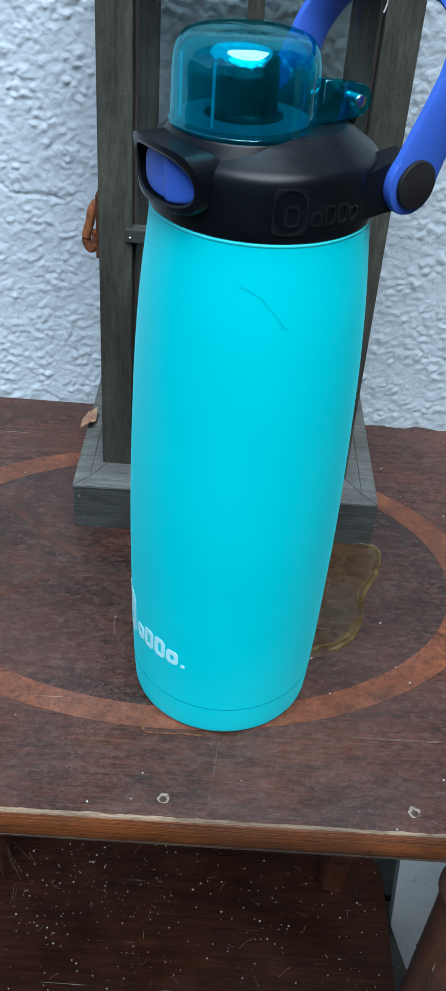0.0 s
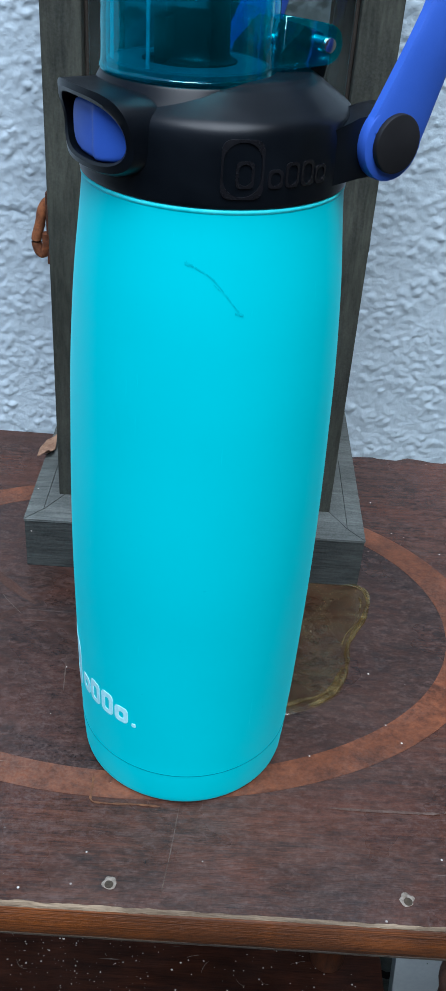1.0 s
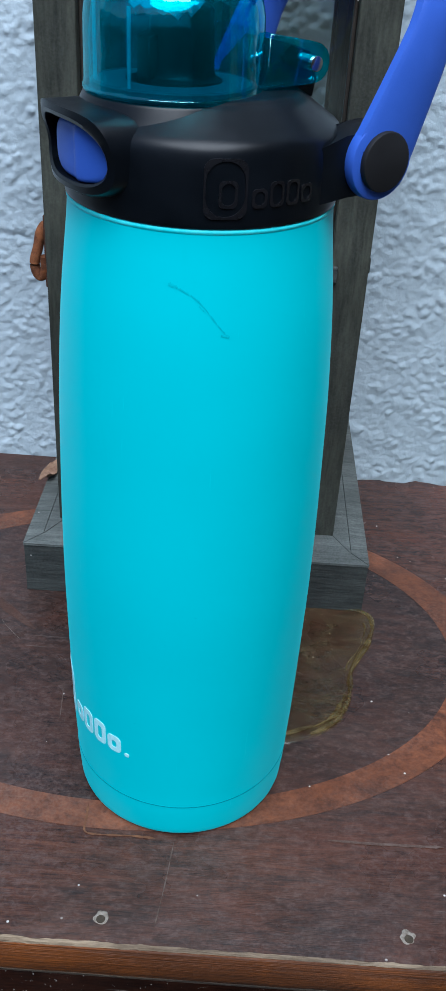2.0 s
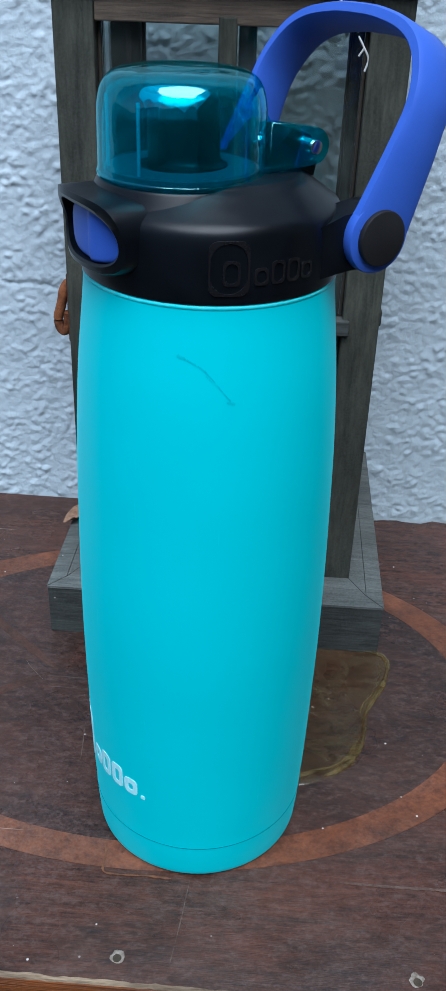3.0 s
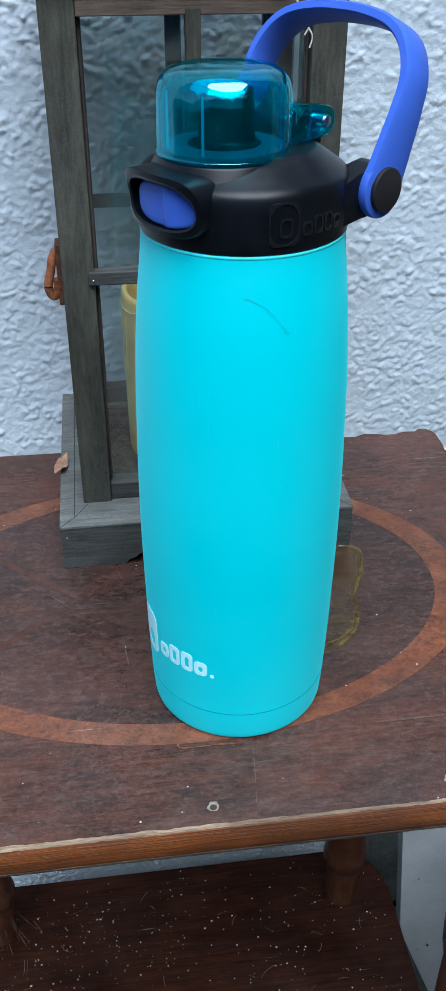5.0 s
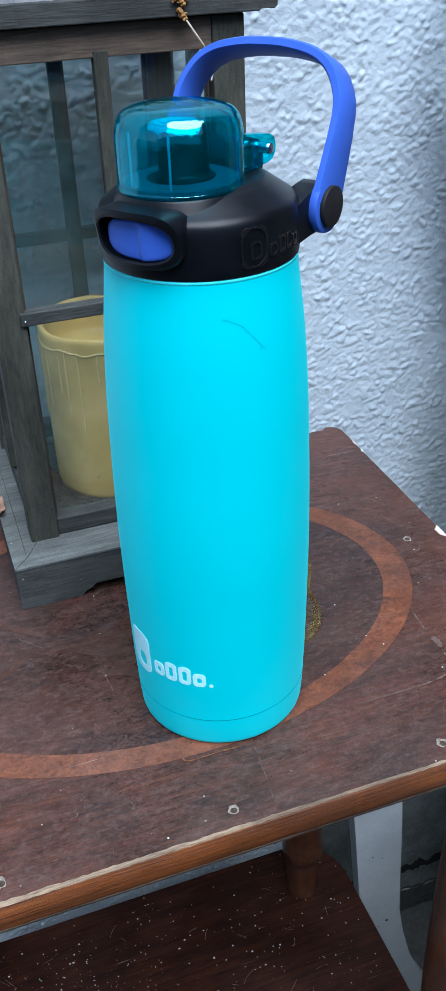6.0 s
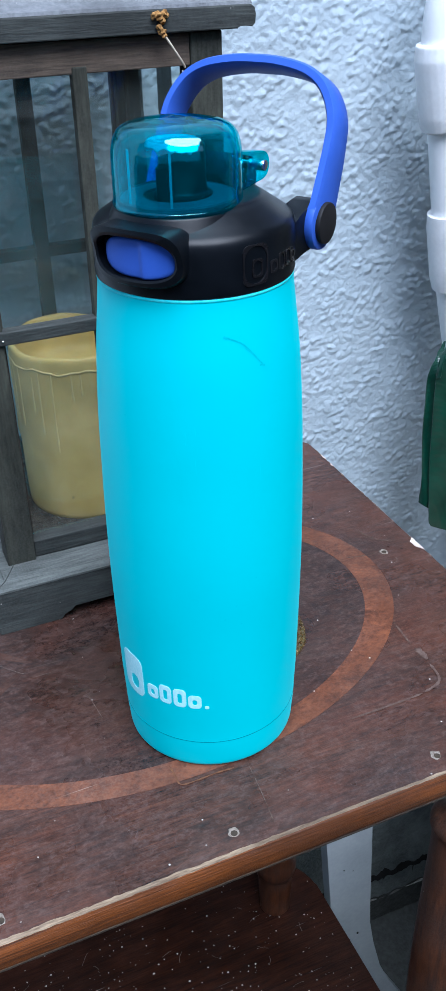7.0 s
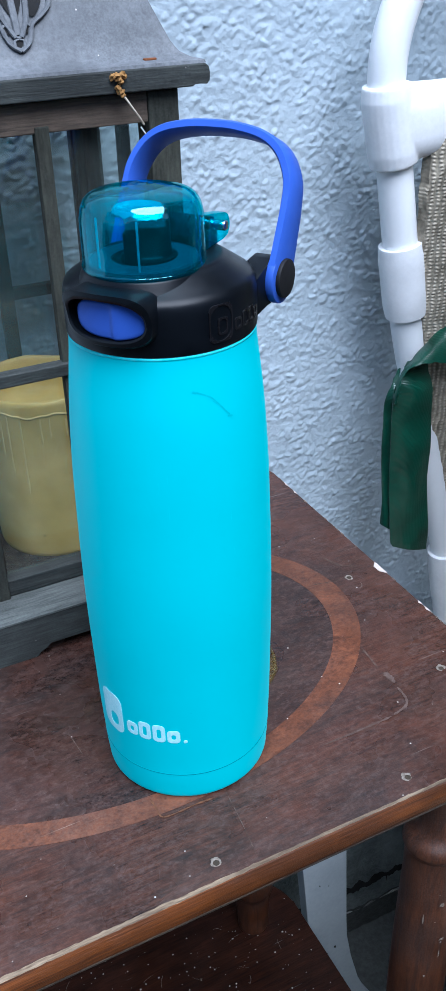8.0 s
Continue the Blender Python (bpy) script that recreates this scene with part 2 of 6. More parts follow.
def mat_bottle():
    m, nt, b = material("aqua_soft_touch_coating", rough=0.42)
    vec = coords(nt)
    cloud = noise_tex(nt, vec, 14, 4, 0.5)
    fleck = noise_tex(nt, vec, 420, 2, 0.5)
    col = ramp(nt, cloud, [(0.3, (0.026, 0.465, 0.530)), (0.7, (0.034, 0.505, 0.570))])
    col = mix(nt, ramp(nt, fleck, [(0.76, grey(0)), (0.80, grey(0.5))]), col, (0.0, 0.35, 0.44))
    # handling marks: faint dull smears and hair-thin rubs
    smear = noise_tex(nt, coords(nt, (1, 1, 0.35)), 55, 6, 0.7, 0.6)
    col = mix(nt, ramp(nt, smear, [(0.56, grey(0)), (0.74, grey(0.28))]), col, (0.02, 0.44, 0.50))
    rub = noise_tex(nt, coords(nt, (1, 1, 0.08)), 640, 3, 0.6)
    col = mix(nt, ramp(nt, rub, [(0.70, grey(0)), (0.78, grey(0.22))]), col, (0.12, 0.68, 0.72))
    nt.links.new(col, b.inputs["Base Color"])
    nt.links.new(ramp(nt, cloud, [(0.3, grey(0.40)), (0.7, grey(0.5))]), b.inputs["Roughness"])
    b.inputs["Sheen Weight"].default_value = 0.24
    b.inputs["Sheen Roughness"].default_value = 0.45
    b.inputs["Sheen Tint"].default_value = (0.10, 0.85, 0.93, 1)
    bump(nt, b, noise_tex(nt, vec, 3000, 2, 0.5), 0.04, 0.0002)
    return m


def mat_cap():
    """Clear teal plastic: tinted, faintly cloudy, with a mirror-like gloss."""
    m = bpy.data.materials.new("teal_clear_plastic")
    m.use_nodes = True
    nt = m.node_tree
    nt.nodes.clear()
    out = nt.nodes.new("ShaderNodeOutputMaterial")
    clear = node(nt, "ShaderNodeBsdfTransparent", Color=(0.035, 0.81, 0.89, 1))
    cloud = node(nt, "ShaderNodeBsdfDiffuse", Color=(0.0, 0.50, 0.62, 1))
    gloss = node(nt, "ShaderNodeBsdfGlossy", Roughness=0.06, Color=(0.42, 0.92, 1.0, 1))
    fres = sheen(nt, 0.11)
    a = nt.nodes.new("ShaderNodeMixShader")
    c = nt.nodes.new("ShaderNodeMixShader")
    smear = noise_tex(nt, coords(nt), 110, 5, 0.65, 0.6)
    nt.links.new(ramp(nt, smear, [(0.35, grey(0.006)), (0.75, grey(0.028))]), a.inputs[0])
    nt.links.new(clear.outputs[0], a.inputs[1])
    nt.links.new(cloud.outputs[0], a.inputs[2])
    b = node(nt, "ShaderNodeBump", Strength=0.45, Distance=0.0009)
    nt.links.new(noise_tex(nt, coords(nt), 90, 3, 0.5), b.inputs["Height"])
    nt.links.new(b.outputs["Normal"], gloss.inputs["Normal"])
    nt.links.new(fres.outputs[0], c.inputs[0])
    nt.links.new(a.outputs[0], c.inputs[1])
    nt.links.new(gloss.outputs[0], c.inputs[2])
    nt.links.new(c.outputs[0], out.inputs["Surface"])
    return m


def mat_pane():
    """Thin window glass: clear, with a mirror-like gloss and a film of dust and painted haze."""
    m = bpy.data.materials.new("hazed_dusty_thin_glass")
    m.use_nodes = True
    nt = m.node_tree
    nt.nodes.clear()
    out = nt.nodes.new("ShaderNodeOutputMaterial")
    clear = node(nt, "ShaderNodeBsdfTransparent", Color=(0.93, 0.97, 0.97, 1))
    gloss = node(nt, "ShaderNodeBsdfGlossy", Roughness=0.03)
    film = node(nt, "ShaderNodeBsdfDiffuse", Color=(0.33, 0.37, 0.34, 1))
    fres = sheen(nt, 0.045)
    a = nt.nodes.new("ShaderNodeMixShader")
    c = nt.nodes.new("ShaderNodeMixShader")
    dust = ramp(nt, noise_tex(nt, coords(nt), 35, 6, 0.65), [(0.36, grey(0.014)), (0.82, grey(0.070))])
    nt.links.new(dust, a.inputs[0])
    nt.links.new(clear.outputs[0], a.inputs[1])
    nt.links.new(film.outputs[0], a.inputs[2])
    nt.links.new(fres.outputs[0], c.inputs[0])
    nt.links.new(a.outputs[0], c.inputs[1])
    nt.links.new(gloss.outputs[0], c.inputs[2])
    nt.links.new(c.outputs[0], out.inputs["Surface"])
    return m


def mat_stucco():
    m, nt, b = material("cool_white_stucco", rough=0.85)
    vec = coords(nt)
    big = noise_tex(nt, vec, 4, 5, 0.6)
    mid = noise_tex(nt, vec, 60, 5, 0.6)
    col = ramp(nt, big, [(0.3, (0.362, 0.430, 0.478)), (0.7, (0.440, 0.508, 0.552))])
    col = mix(nt, ramp(nt, mid, [(0.60, grey(0)), (0.8, grey(0.3))]), col, (0.31, 0.352, 0.395))
    nt.links.new(col, b.inputs["Base Color"])
    bump(nt, b, noise_tex(nt, vec, 520, 5, 0.6), 0.45, 0.0012)
    return m


def mat_ground():
    m, nt, b = material("dark_concrete", rough=0.85)
    vec = coords(nt)
    n1 = noise_tex(nt, vec, 6, 8, 0.65)
    n2 = noise_tex(nt, vec, 160, 4, 0.6)
    col = ramp(nt, n1, [(0.3, (0.022, 0.025, 0.023)), (0.7, (0.070, 0.076, 0.070))])
    col = mix(nt, 0.3, col, ramp(nt, n2, [(0.3, (0.018, 0.019, 0.018)), (0.7, (0.10, 0.105, 0.10))]))
    nt.links.new(col, b.inputs["Base Color"])
    bump(nt, b, n2, 0.6, 0.003)
    return m


def mat_wax():
    m, nt, b = material("yellow_candle_wax", rough=0.5)
    vec = coords(nt)
    n = noise_tex(nt, vec, 30, 5, 0.6)
    col = ramp(nt, n, [(0.3, (0.42, 0.300, 0.085)), (0.7, (0.61, 0.45, 0.165))])
    spot = noise_tex(nt, vec, 160, 3, 0.6)
    col = mix(nt, ramp(nt, spot, [(0.70, grey(0)), (0.76, grey(0.5))]), col, (0.10, 0.08, 0.04))
    nt.links.new(col, b.inputs["Base Color"])
    b.inputs["Subsurface Weight"].default_value = 0.25
    b.inputs["Subsurface Radius"].default_value = (0.006, 0.004, 0.002)
    bump(nt, b, n, 0.2, 0.001)
    return m


def mat_weave(name, a, c, sx, sz, rough=0.9, relief=0.8):
    """Woven cloth: crossing threads with uneven colour."""
    m, nt, b = material(name, rough=rough)
    hs = []
    for turn, s in ((0, sx), (1, sz)):
        w = node(nt, "ShaderNodeTexWave", Scale=s, Distortion=3.5, Detail=3.0)
        w.bands_direction = "X" if turn == 0 else "Z"
        nt.links.new(coords(nt), w.inputs["Vector"])
        hs.append(w.outputs["Fac"])
    h = mix(nt, 0.5, hs[0], hs[1], "MULTIPLY")
    n = noise_tex(nt, coords(nt), 90, 5, 0.65)
    col = mix(nt, 0.5, ramp(nt, h, [(0.15, a), (0.8, c)]), ramp(nt, n, [(0.35, a), (0.65, c)]))
    nt.links.new(col, b.inputs["Base Color"])
    bump(nt, b, h, relief, 0.0015)
    return m


def mat_ribbon():
    m, nt, b = material("dark_green_satin", rough=0.30, gloss=0.6)
    w = node(nt, "ShaderNodeTexWave", Scale=290.0, Distortion=0.8)
    w.bands_direction = "Z"
    nt.links.new(coords(nt), w.inputs["Vector"])
    n = noise_tex(nt, coords(nt), 45, 4, 0.6)
    nt.links.new(ramp(nt, n, [(0.3, (0.0015, 0.024, 0.014)), (0.7, (0.004, 0.062, 0.036))]), b.inputs["Base Color"])
    bump(nt, b, w.outputs["Fac"], 0.34, 0.0003)
    return m


def mat_varnish(name, clear_colour, body_colour, body, gloss_rough):
    """Dried amber varnish: tinted clear, cloudy in patches, with a gloss."""
    m = bpy.data.materials.new(name)
    m.use_nodes = True
    nt = m.node_tree
    nt.nodes.clear()
    out = nt.nodes.new("ShaderNodeOutputMaterial")
    clear = node(nt, "ShaderNodeBsdfTransparent", Color=(*clear_colour, 1))
    cloud = node(nt, "ShaderNodeBsdfDiffuse", Color=(*body_colour, 1))
    gloss = node(nt, "ShaderNodeBsdfGlossy", Roughness=gloss_rough)
    fres = sheen(nt, 0.04)
    a = nt.nodes.new("ShaderNodeMixShader")
    c = nt.nodes.new("ShaderNodeMixShader")
    n = noise_tex(nt, coords(nt), 75, 6, 0.7, 1.2)
    nt.links.new(ramp(nt, n, [(0.38, grey(body * 0.08)), (0.50, grey(body * 0.35)), (0.68, grey(body))]), a.inputs[0])
    nt.links.new(clear.outputs[0], a.inputs[1])
    nt.links.new(cloud.outputs[0], a.inputs[2])
    bp = node(nt, "ShaderNodeBump", Strength=0.3, Distance=0.0006)
    nt.links.new(n, bp.inputs["Height"])
    nt.links.new(bp.outputs["Normal"], gloss.inputs["Normal"])
    nt.links.new(fres.outputs[0], c.inputs[0])
    nt.links.new(a.outputs[0], c.inputs[1])
    nt.links.new(gloss.outputs[0], c.inputs[2])
    nt.links.new(c.outputs[0], out.inputs["Surface"])
    return m


M_FOOT_LINE = mat_mottled("teal_foot_line", (0.0, 0.05, 0.07), (0.01, 0.12, 0.15), 120, 0.35, 0.5)
M_TINT_RING = mat_mottled("dark_teal_plastic", (0.0, 0.07, 0.09), (0.0, 0.11, 0.14), 200, 0.3, 0.4)
M_BOTTLE, M_CAP, M_PANE = mat_bottle(), mat_cap(), mat_pane()
M_STUCCO, M_GROUND, M_WAX, M_RIBBON, M_VARNISH = mat_stucco(), mat_ground(), mat_wax(), mat_ribbon(), mat_varnish("dried_amber_varnish", (0.88, 0.83, 0.72), (0.17, 0.128, 0.062), 0.30, 0.20)
M_RIDGE = mat_varnish("amber_varnish_ridge", (0.92, 0.86, 0.64), (0.25, 0.19, 0.085), 0.28, 0.2)
M_CLOTH = mat_weave("grey_brown_burlap", (0.15, 0.132, 0.098), (0.56, 0.50, 0.39), 70, 110)


# ---- building helpers ----
def thing(name, at, label, category, group="", kind=""):
    """An empty at a thing's base, which parents its parts."""
    ob = new(name)
    ob.location = at
    ob.empty_display_size = 0.02
    return tagged(ob, label, category, group, kind)


def origin_of(ob):
    v = Vector((0, 0, 0))
    while ob:
        v += Vector(ob.location)
        ob = ob.parent
    return v


def part(name, bm, mat, parent=None, label="", smooth=False):
    """Links a bmesh, in world places, as one mesh under a thing or a part."""
    me = bpy.data.meshes.new(name)
    if parent:
        bmesh.ops.translate(bm, verts=bm.verts, vec=-origin_of(parent))
    bmesh.ops.recalc_face_normals(bm, faces=bm.faces)
    bm.to_mesh(me)
    bm.free()
    me.materials.append(mat)
    if smooth:
        for p in me.polygons:
            p.use_smooth = True
        me.set_sharp_from_angle(angle=radians(40))
    ob = new(name, me)
    ob.parent = parent
    return tagged(ob, label)


def box(bm, x0, x1, y0, y1, z0, z1, bevel=0.0, segments=2):
    r = bmesh.ops.create_cube(bm, size=1.0)
    vs = r["verts"]
    for v in vs:
        v.co = Vector((x0 if v.co.x < 0 else x1, y0 if v.co.y < 0 else y1, z0 if v.co.z < 0 else z1))
    if bevel:
        es = list({e for v in vs for e in v.link_edges})
        bmesh.ops.bevel(bm, geom=es, offset=bevel, segments=segments, profile=0.5, affect="EDGES")
    return bm


def one_box(*args, **kw):
    return box(bmesh.new(), *args, **kw)


def lathe(bm, profile, cx, cy, n=64, cap=True):
    """Turns (radius, height) pairs round an upright axis."""
    rings = []
    for r, z in profile:
        if r < 1e-6:
            rings.append([bm.verts.new((cx, cy, z))])
        else:
            rings.append([bm.verts.new((cx + r * math.cos(2 * math.pi * i / n), cy + r * math.sin(2 * math.pi * i / n), z)) for i in range(n)])
    for a, b in zip(rings, rings[1:]):
        for i in range(n):
            j = (i + 1) % n
            if len(a) == 1 and len(b) > 1:
                bm.faces.new((a[0], b[i], b[j]))
            elif len(b) == 1 and len(a) > 1:
                bm.faces.new((a[i], a[j], b[0]))
            elif len(a) > 1:
                bm.faces.new((a[i], a[j], b[j], b[i]))
    if cap:
        for ring in (rings[0], rings[-1]):
            if len(ring) > 2:
                bm.faces.new(ring)
    return bm


def prism(bm, outline, axis_a, axis_b, axis_n, at, n0, n1, bevel=0.0):
    """Extrudes an outline in the plane of two axes along a third one."""
    a, b, c, o = Vector(axis_a), Vector(axis_b), Vector(axis_n), Vector(at)
    lo = [bm.verts.new(o + a * u + b * v + c * n0) for u, v in outline]
    hi = [bm.verts.new(o + a * u + b * v + c * n1) for u, v in outline]
    k = len(outline)
    f = [bm.faces.new(lo), bm.faces.new(hi)]
    for i in range(k):
        bm.faces.new((lo[i], lo[(i + 1) % k], hi[(i + 1) % k], hi[i]))
    if bevel:
        es = [e for face in f for e in face.edges]
        bmesh.ops.bevel(bm, geom=es, offset=bevel, segments=2, profile=0.5, affect="EDGES")
    return bm


def sweep(bm, path, section, side=None, closed_ends=True):
    """Carries a section, given as (u, v) pairs or a function of the step, along a path of points."""
    rings = []
    pts = [Vector(p) for p in path]
    ref = Vector(side) if side else None
    for i, p in enumerate(pts):
        t = (pts[min(i + 1, len(pts) - 1)] - pts[max(i - 1, 0)]).normalized()
        u = ref.copy() if ref else Vector((0, 0, 1)).cross(t)
        if u.length < 1e-4:
            u = Vector((1, 0, 0))
        u = (u - t * u.dot(t)).normalized()
        v = t.cross(u)
        sec = section(i) if callable(section) else section
        rings.append([bm.verts.new(p + u * a + v * b) for a, b in sec])
    k = len(rings[0])
    for a, b in zip(rings, rings[1:]):
        for i in range(k):
            bm.faces.new((a[i], a[(i + 1) % k], b[(i + 1) % k], b[i]))
    if closed_ends:
        bm.faces.new(rings[0])
        bm.faces.new(rings[-1])
    return bm


def round_section(r, n=16):
    return [(r * math.cos(2 * math.pi * i / n), r * math.sin(2 * math.pi * i / n)) for i in range(n)]


def smooth_path(points, steps=8):
    """A Catmull-Rom line through points."""
    p = [Vector(q) for q in points]
    p = [2 * p[0] - p[1]] + p + [2 * p[-1] - p[-2]]
    out = []
    for i in range(1, len(p) - 2):
        for s in range(steps):
            t = s / steps
            a, b, c, d = p[i - 1], p[i], p[i + 1], p[i + 2]
            out.append(0.5 * (2 * b + (c - a) * t + (2 * a - 5 * b + 4 * c - d) * t * t + (3 * b - a - 3 * c + d) * t ** 3))
    return out + [p[-2]]


def smooth_profile(pairs, steps=5):
    return [(v.x, v.y) for v in smooth_path([(r, z, 0) for r, z in pairs], steps)]


def stadium(a, b, n=10):
    """A rounded bar's outline: half length a, half height b."""
    out = []
    for s in (1, -1):
        for i in range(n + 1):
            w = -math.pi / 2 + math.pi * i / n
            out.append((s * (a - b + b * math.cos(w)), s * b * math.sin(w)))
    return out


def rounded_rect(x0, x1, y0, y1, r, n=6):
    out = []
    for cx, cy, w0 in ((x1 - r, y1 - r, 0), (x0 + r, y1 - r, 90), (x0 + r, y0 + r, 180), (x1 - r, y0 + r, 270)):
        for i in range(n + 1):
            w = radians(w0 + 90 * i / n)
            out.append((cx + r * math.cos(w), cy + r * math.sin(w)))
    return out


rng = np.random.default_rng(7)


def lattice_noise(x, y, seed):
    """Smooth value noise on arrays, about -1 to 1."""
    g = np.random.default_rng(seed).uniform(-1, 1, (256, 256))
    xi, yi = np.floor(x).astype(int), np.floor(y).astype(int)
    fx, fy = x - xi, y - yi
    fx, fy = fx * fx * (3 - 2 * fx), fy * fy * (3 - 2 * fy)
    a, b = g[xi % 256, yi % 256], g[(xi + 1) % 256, yi % 256]
    c, d = g[xi % 256, (yi + 1) % 256], g[(xi + 1) % 256, (yi + 1) % 256]
    return (a * (1 - fx) + b * fx) * (1 - fy) + (c * (1 - fx) + d * fx) * fy


def gradient_noise(x, y, seed):
    """Smooth gradient noise on arrays, about -0.7 to 0.7, with no grid to be seen."""
    w = np.random.default_rng(seed).uniform(0, 2 * math.pi, (256, 256))
    gx, gy = np.cos(w), np.sin(w)
    xi, yi = np.floor(x).astype(int), np.floor(y).astype(int)
    fx, fy = x - xi, y - yi

    def corner(dx, dy):
        i, j = (xi + dx) % 256, (yi + dy) % 256
        return gx[i, j] * (fx - dx) + gy[i, j] * (fy - dy)

    u, v = fx ** 3 * (fx * (6 * fx - 15) + 10), fy ** 3 * (fy * (6 * fy - 15) + 10)
    return (corner(0, 0) * (1 - u) + corner(1, 0) * u) * (1 - v) + (corner(0, 1) * (1 - u) + corner(1, 1) * u) * v


def pebbles(x, y, seed):
    """Rounded bumps of uneven height and size, scattered one to a cell: 0 to 1."""
    r = np.random.default_rng(seed)
    jx, jy, tall, wide = (r.uniform(0, 1, (256, 256)) for _ in range(4))
    xi, yi = np.floor(x).astype(int), np.floor(y).astype(int)
    best = np.zeros_like(x)
    for dx in (-1, 0, 1):
        for dy in (-1, 0, 1):
            i, j = (xi + dx) % 256, (yi + dy) % 256
            d = np.hypot(xi + dx + jx[i, j] - x, yi + dy + jy[i, j] - y)
            f = np.clip(1 - d / (0.45 + 0.45 * wide[i, j]), 0, 1)
            best = np.maximum(best, (0.25 + 0.75 * tall[i, j]) * np.minimum(1, f * f * (3 - 2 * f) * 1.5))
    return best


X, Y, Z = (1, 0, 0), (0, 1, 0), (0, 0, 1)
GROUND = -0.765
WALL = 0.667

# ---- the setting ----
gb = bmesh.new()
bmesh.ops.create_grid(gb, x_segments=60, y_segments=60, size=1.0)
for v in gb.verts:
    v.co.x = math.copysign(abs(v.co.x) ** 4 * 300, v.co.x)
    v.co.y = math.copysign(abs(v.co.y) ** 4 * 300, v.co.y)
    v.co.z = GROUND
ground = part("ground", gb, M_GROUND)
tagged(ground, "dark concrete ground under the table", "ground", kind="structure")


def stucco_wall():
    """The house wall: fine trowelled relief where it is near, coarse further off."""
    near_x = np.arange(-0.34, 0.46, 0.00118)
    near_z = np.arange(-0.72, 0.42, 0.00118)
    xs = np.concatenate([[-4, -2, -1, -0.6, -0.4], near_x, [0.5, 0.7, 0.9, 1.4, 2.4, 4]])
    zs = np.concatenate([[GROUND, -0.745], near_z, [0.5, 0.6, 0.8, 1.2, 1.8]])
    gx, gz = np.meshgrid(xs, zs)
    warp = gradient_noise(gx * 130, gz * 130, 5) * 0.0026
    warp2 = gradient_noise(gx * 130 + 31, gz * 130 + 17, 15) * 0.0026
    wx, wz = gx + warp, gz + warp2
    rx, rz = 0.8 * wx + 0.6 * wz, 0.8 * wz - 0.6 * wx
    h2 = gradient_noise(rx * 300, rz * 310, 2)
    h3 = gradient_noise(rx * 52, rz * 52, 3)
    h4 = gradient_noise(wx * 370, wz * 370, 4)
    # knocked-down pebbles of two sizes, thinner in some stretches
    big, small = pebbles(wx * 165, wz * 178, 1), pebbles(rx * 285 + 7, rz * 295 + 3, 9)
    some = np.clip(0.72 + 1.1 * h3, 0.2, 1)
    depth = some * (0.00115 * big + 0.00080 * small) + 0.00024 * h2 + 0.00022 * h4 + 0.0010 * lattice_noise(gx * 9, gz * 9, 6)
    # a hairline crack that wanders across the wall
    path_z = np.interp(xs, [-0.202, -0.166, -0.159, -0.131, -0.125, -0.110, -0.103, -0.092], [0.1217, 0.1242, 0.1173, 0.1182, 0.1148, 0.1233, 0.1314, 0.1326]) + 0.0010 * lattice_noise(xs * 160, xs * 0 + 5, 9)
    away = np.abs(gz - path_z[None, :])
    open_ = np.clip(0.55 + 0.9 * lattice_noise(gx * 45, gz * 0 + 2, 8), 0.1, 1)
    depth = np.where((away < 0.0010) & (gx < -0.03), depth * 0.7 - 0.0008 * open_, depth)
    fine = (np.abs(gx - 0.06) < 0.399) & (np.abs(gz + 0.15) < 0.569)
    gy = WALL - np.where(fine, depth, 0)
    nx, nz = len(xs), len(zs)
    co = np.stack([gx, gy, gz], -1).reshape(-1, 3)
    idx = np.arange(nx * nz).reshape(nz, nx)
    quads = np.stack([idx[:-1, :-1], idx[:-1, 1:], idx[1:, 1:], idx[1:, :-1]], -1).reshape(-1, 4)
    back = len(co)
    corner = [(-4, GROUND), (4, GROUND), (4, 1.8), (-4, 1.8)]
    co = np.concatenate([co, [(x, WALL + 0.2, z) for x, z in corner]])
    c = [int(idx[0, 0]), int(idx[0, -1]), int(idx[-1, -1]), int(idx[-1, 0])]
    faces = quads.tolist() + [[back, back + 3, back + 2, back + 1]]
    faces += [[c[i], back + i, back + (i + 1) % 4, c[(i + 1) % 4]] for i in range(4)]
    me = bpy.data.meshes.new("wall_north")
    me.from_pydata(co.tolist(), [], faces)
    me.materials.append(M_STUCCO)
    for p in me.polygons:
        p.use_smooth = len(p.vertices) == 4 and p.index < len(quads)
    me.update()
    return tagged(new("wall_north", me), "rough white stucco house wall with a hairline crack", "wall", kind="structure")


stucco_wall()

# concrete footing at the foot of the wall, broken along its upper edge
fb_ = bmesh.new()
line_top = []
for i in range(73):
    x = -0.9 + 1.064 * i / 72
    line_top.append((x, -0.718 + 0.006 * noise.noise((x * 9, 1, 0)) + 0.003 * noise.noise((x * 40, 2, 0))))
low_f = [fb_.verts.new((x, WALL - 0.026, GROUND - 0.01)) for x, z in line_top]
top_f = [fb_.verts.new((x, WALL - 0.024 + 0.005 * noise.noise((x * 25, 4, 0)), z)) for x, z in line_top]
top_b = [fb_.verts.new((x, WALL + 0.01, z + 0.001)) for x, z in line_top]
low_b = [fb_.verts.new((x, WALL + 0.01, GROUND - 0.01)) for x, z in line_top]
for i in range(72):
    for a, b in ((low_f, top_f), (top_f, top_b), (top_b, low_b)):
        fb_.faces.new((a[i], a[i + 1], b[i + 1], b[i]))
tagged(part("footing", fb_, M_GROUND, None, "", True), "broken dark concrete footing below the wall", "footing", kind="structure")
cr = bmesh.new()
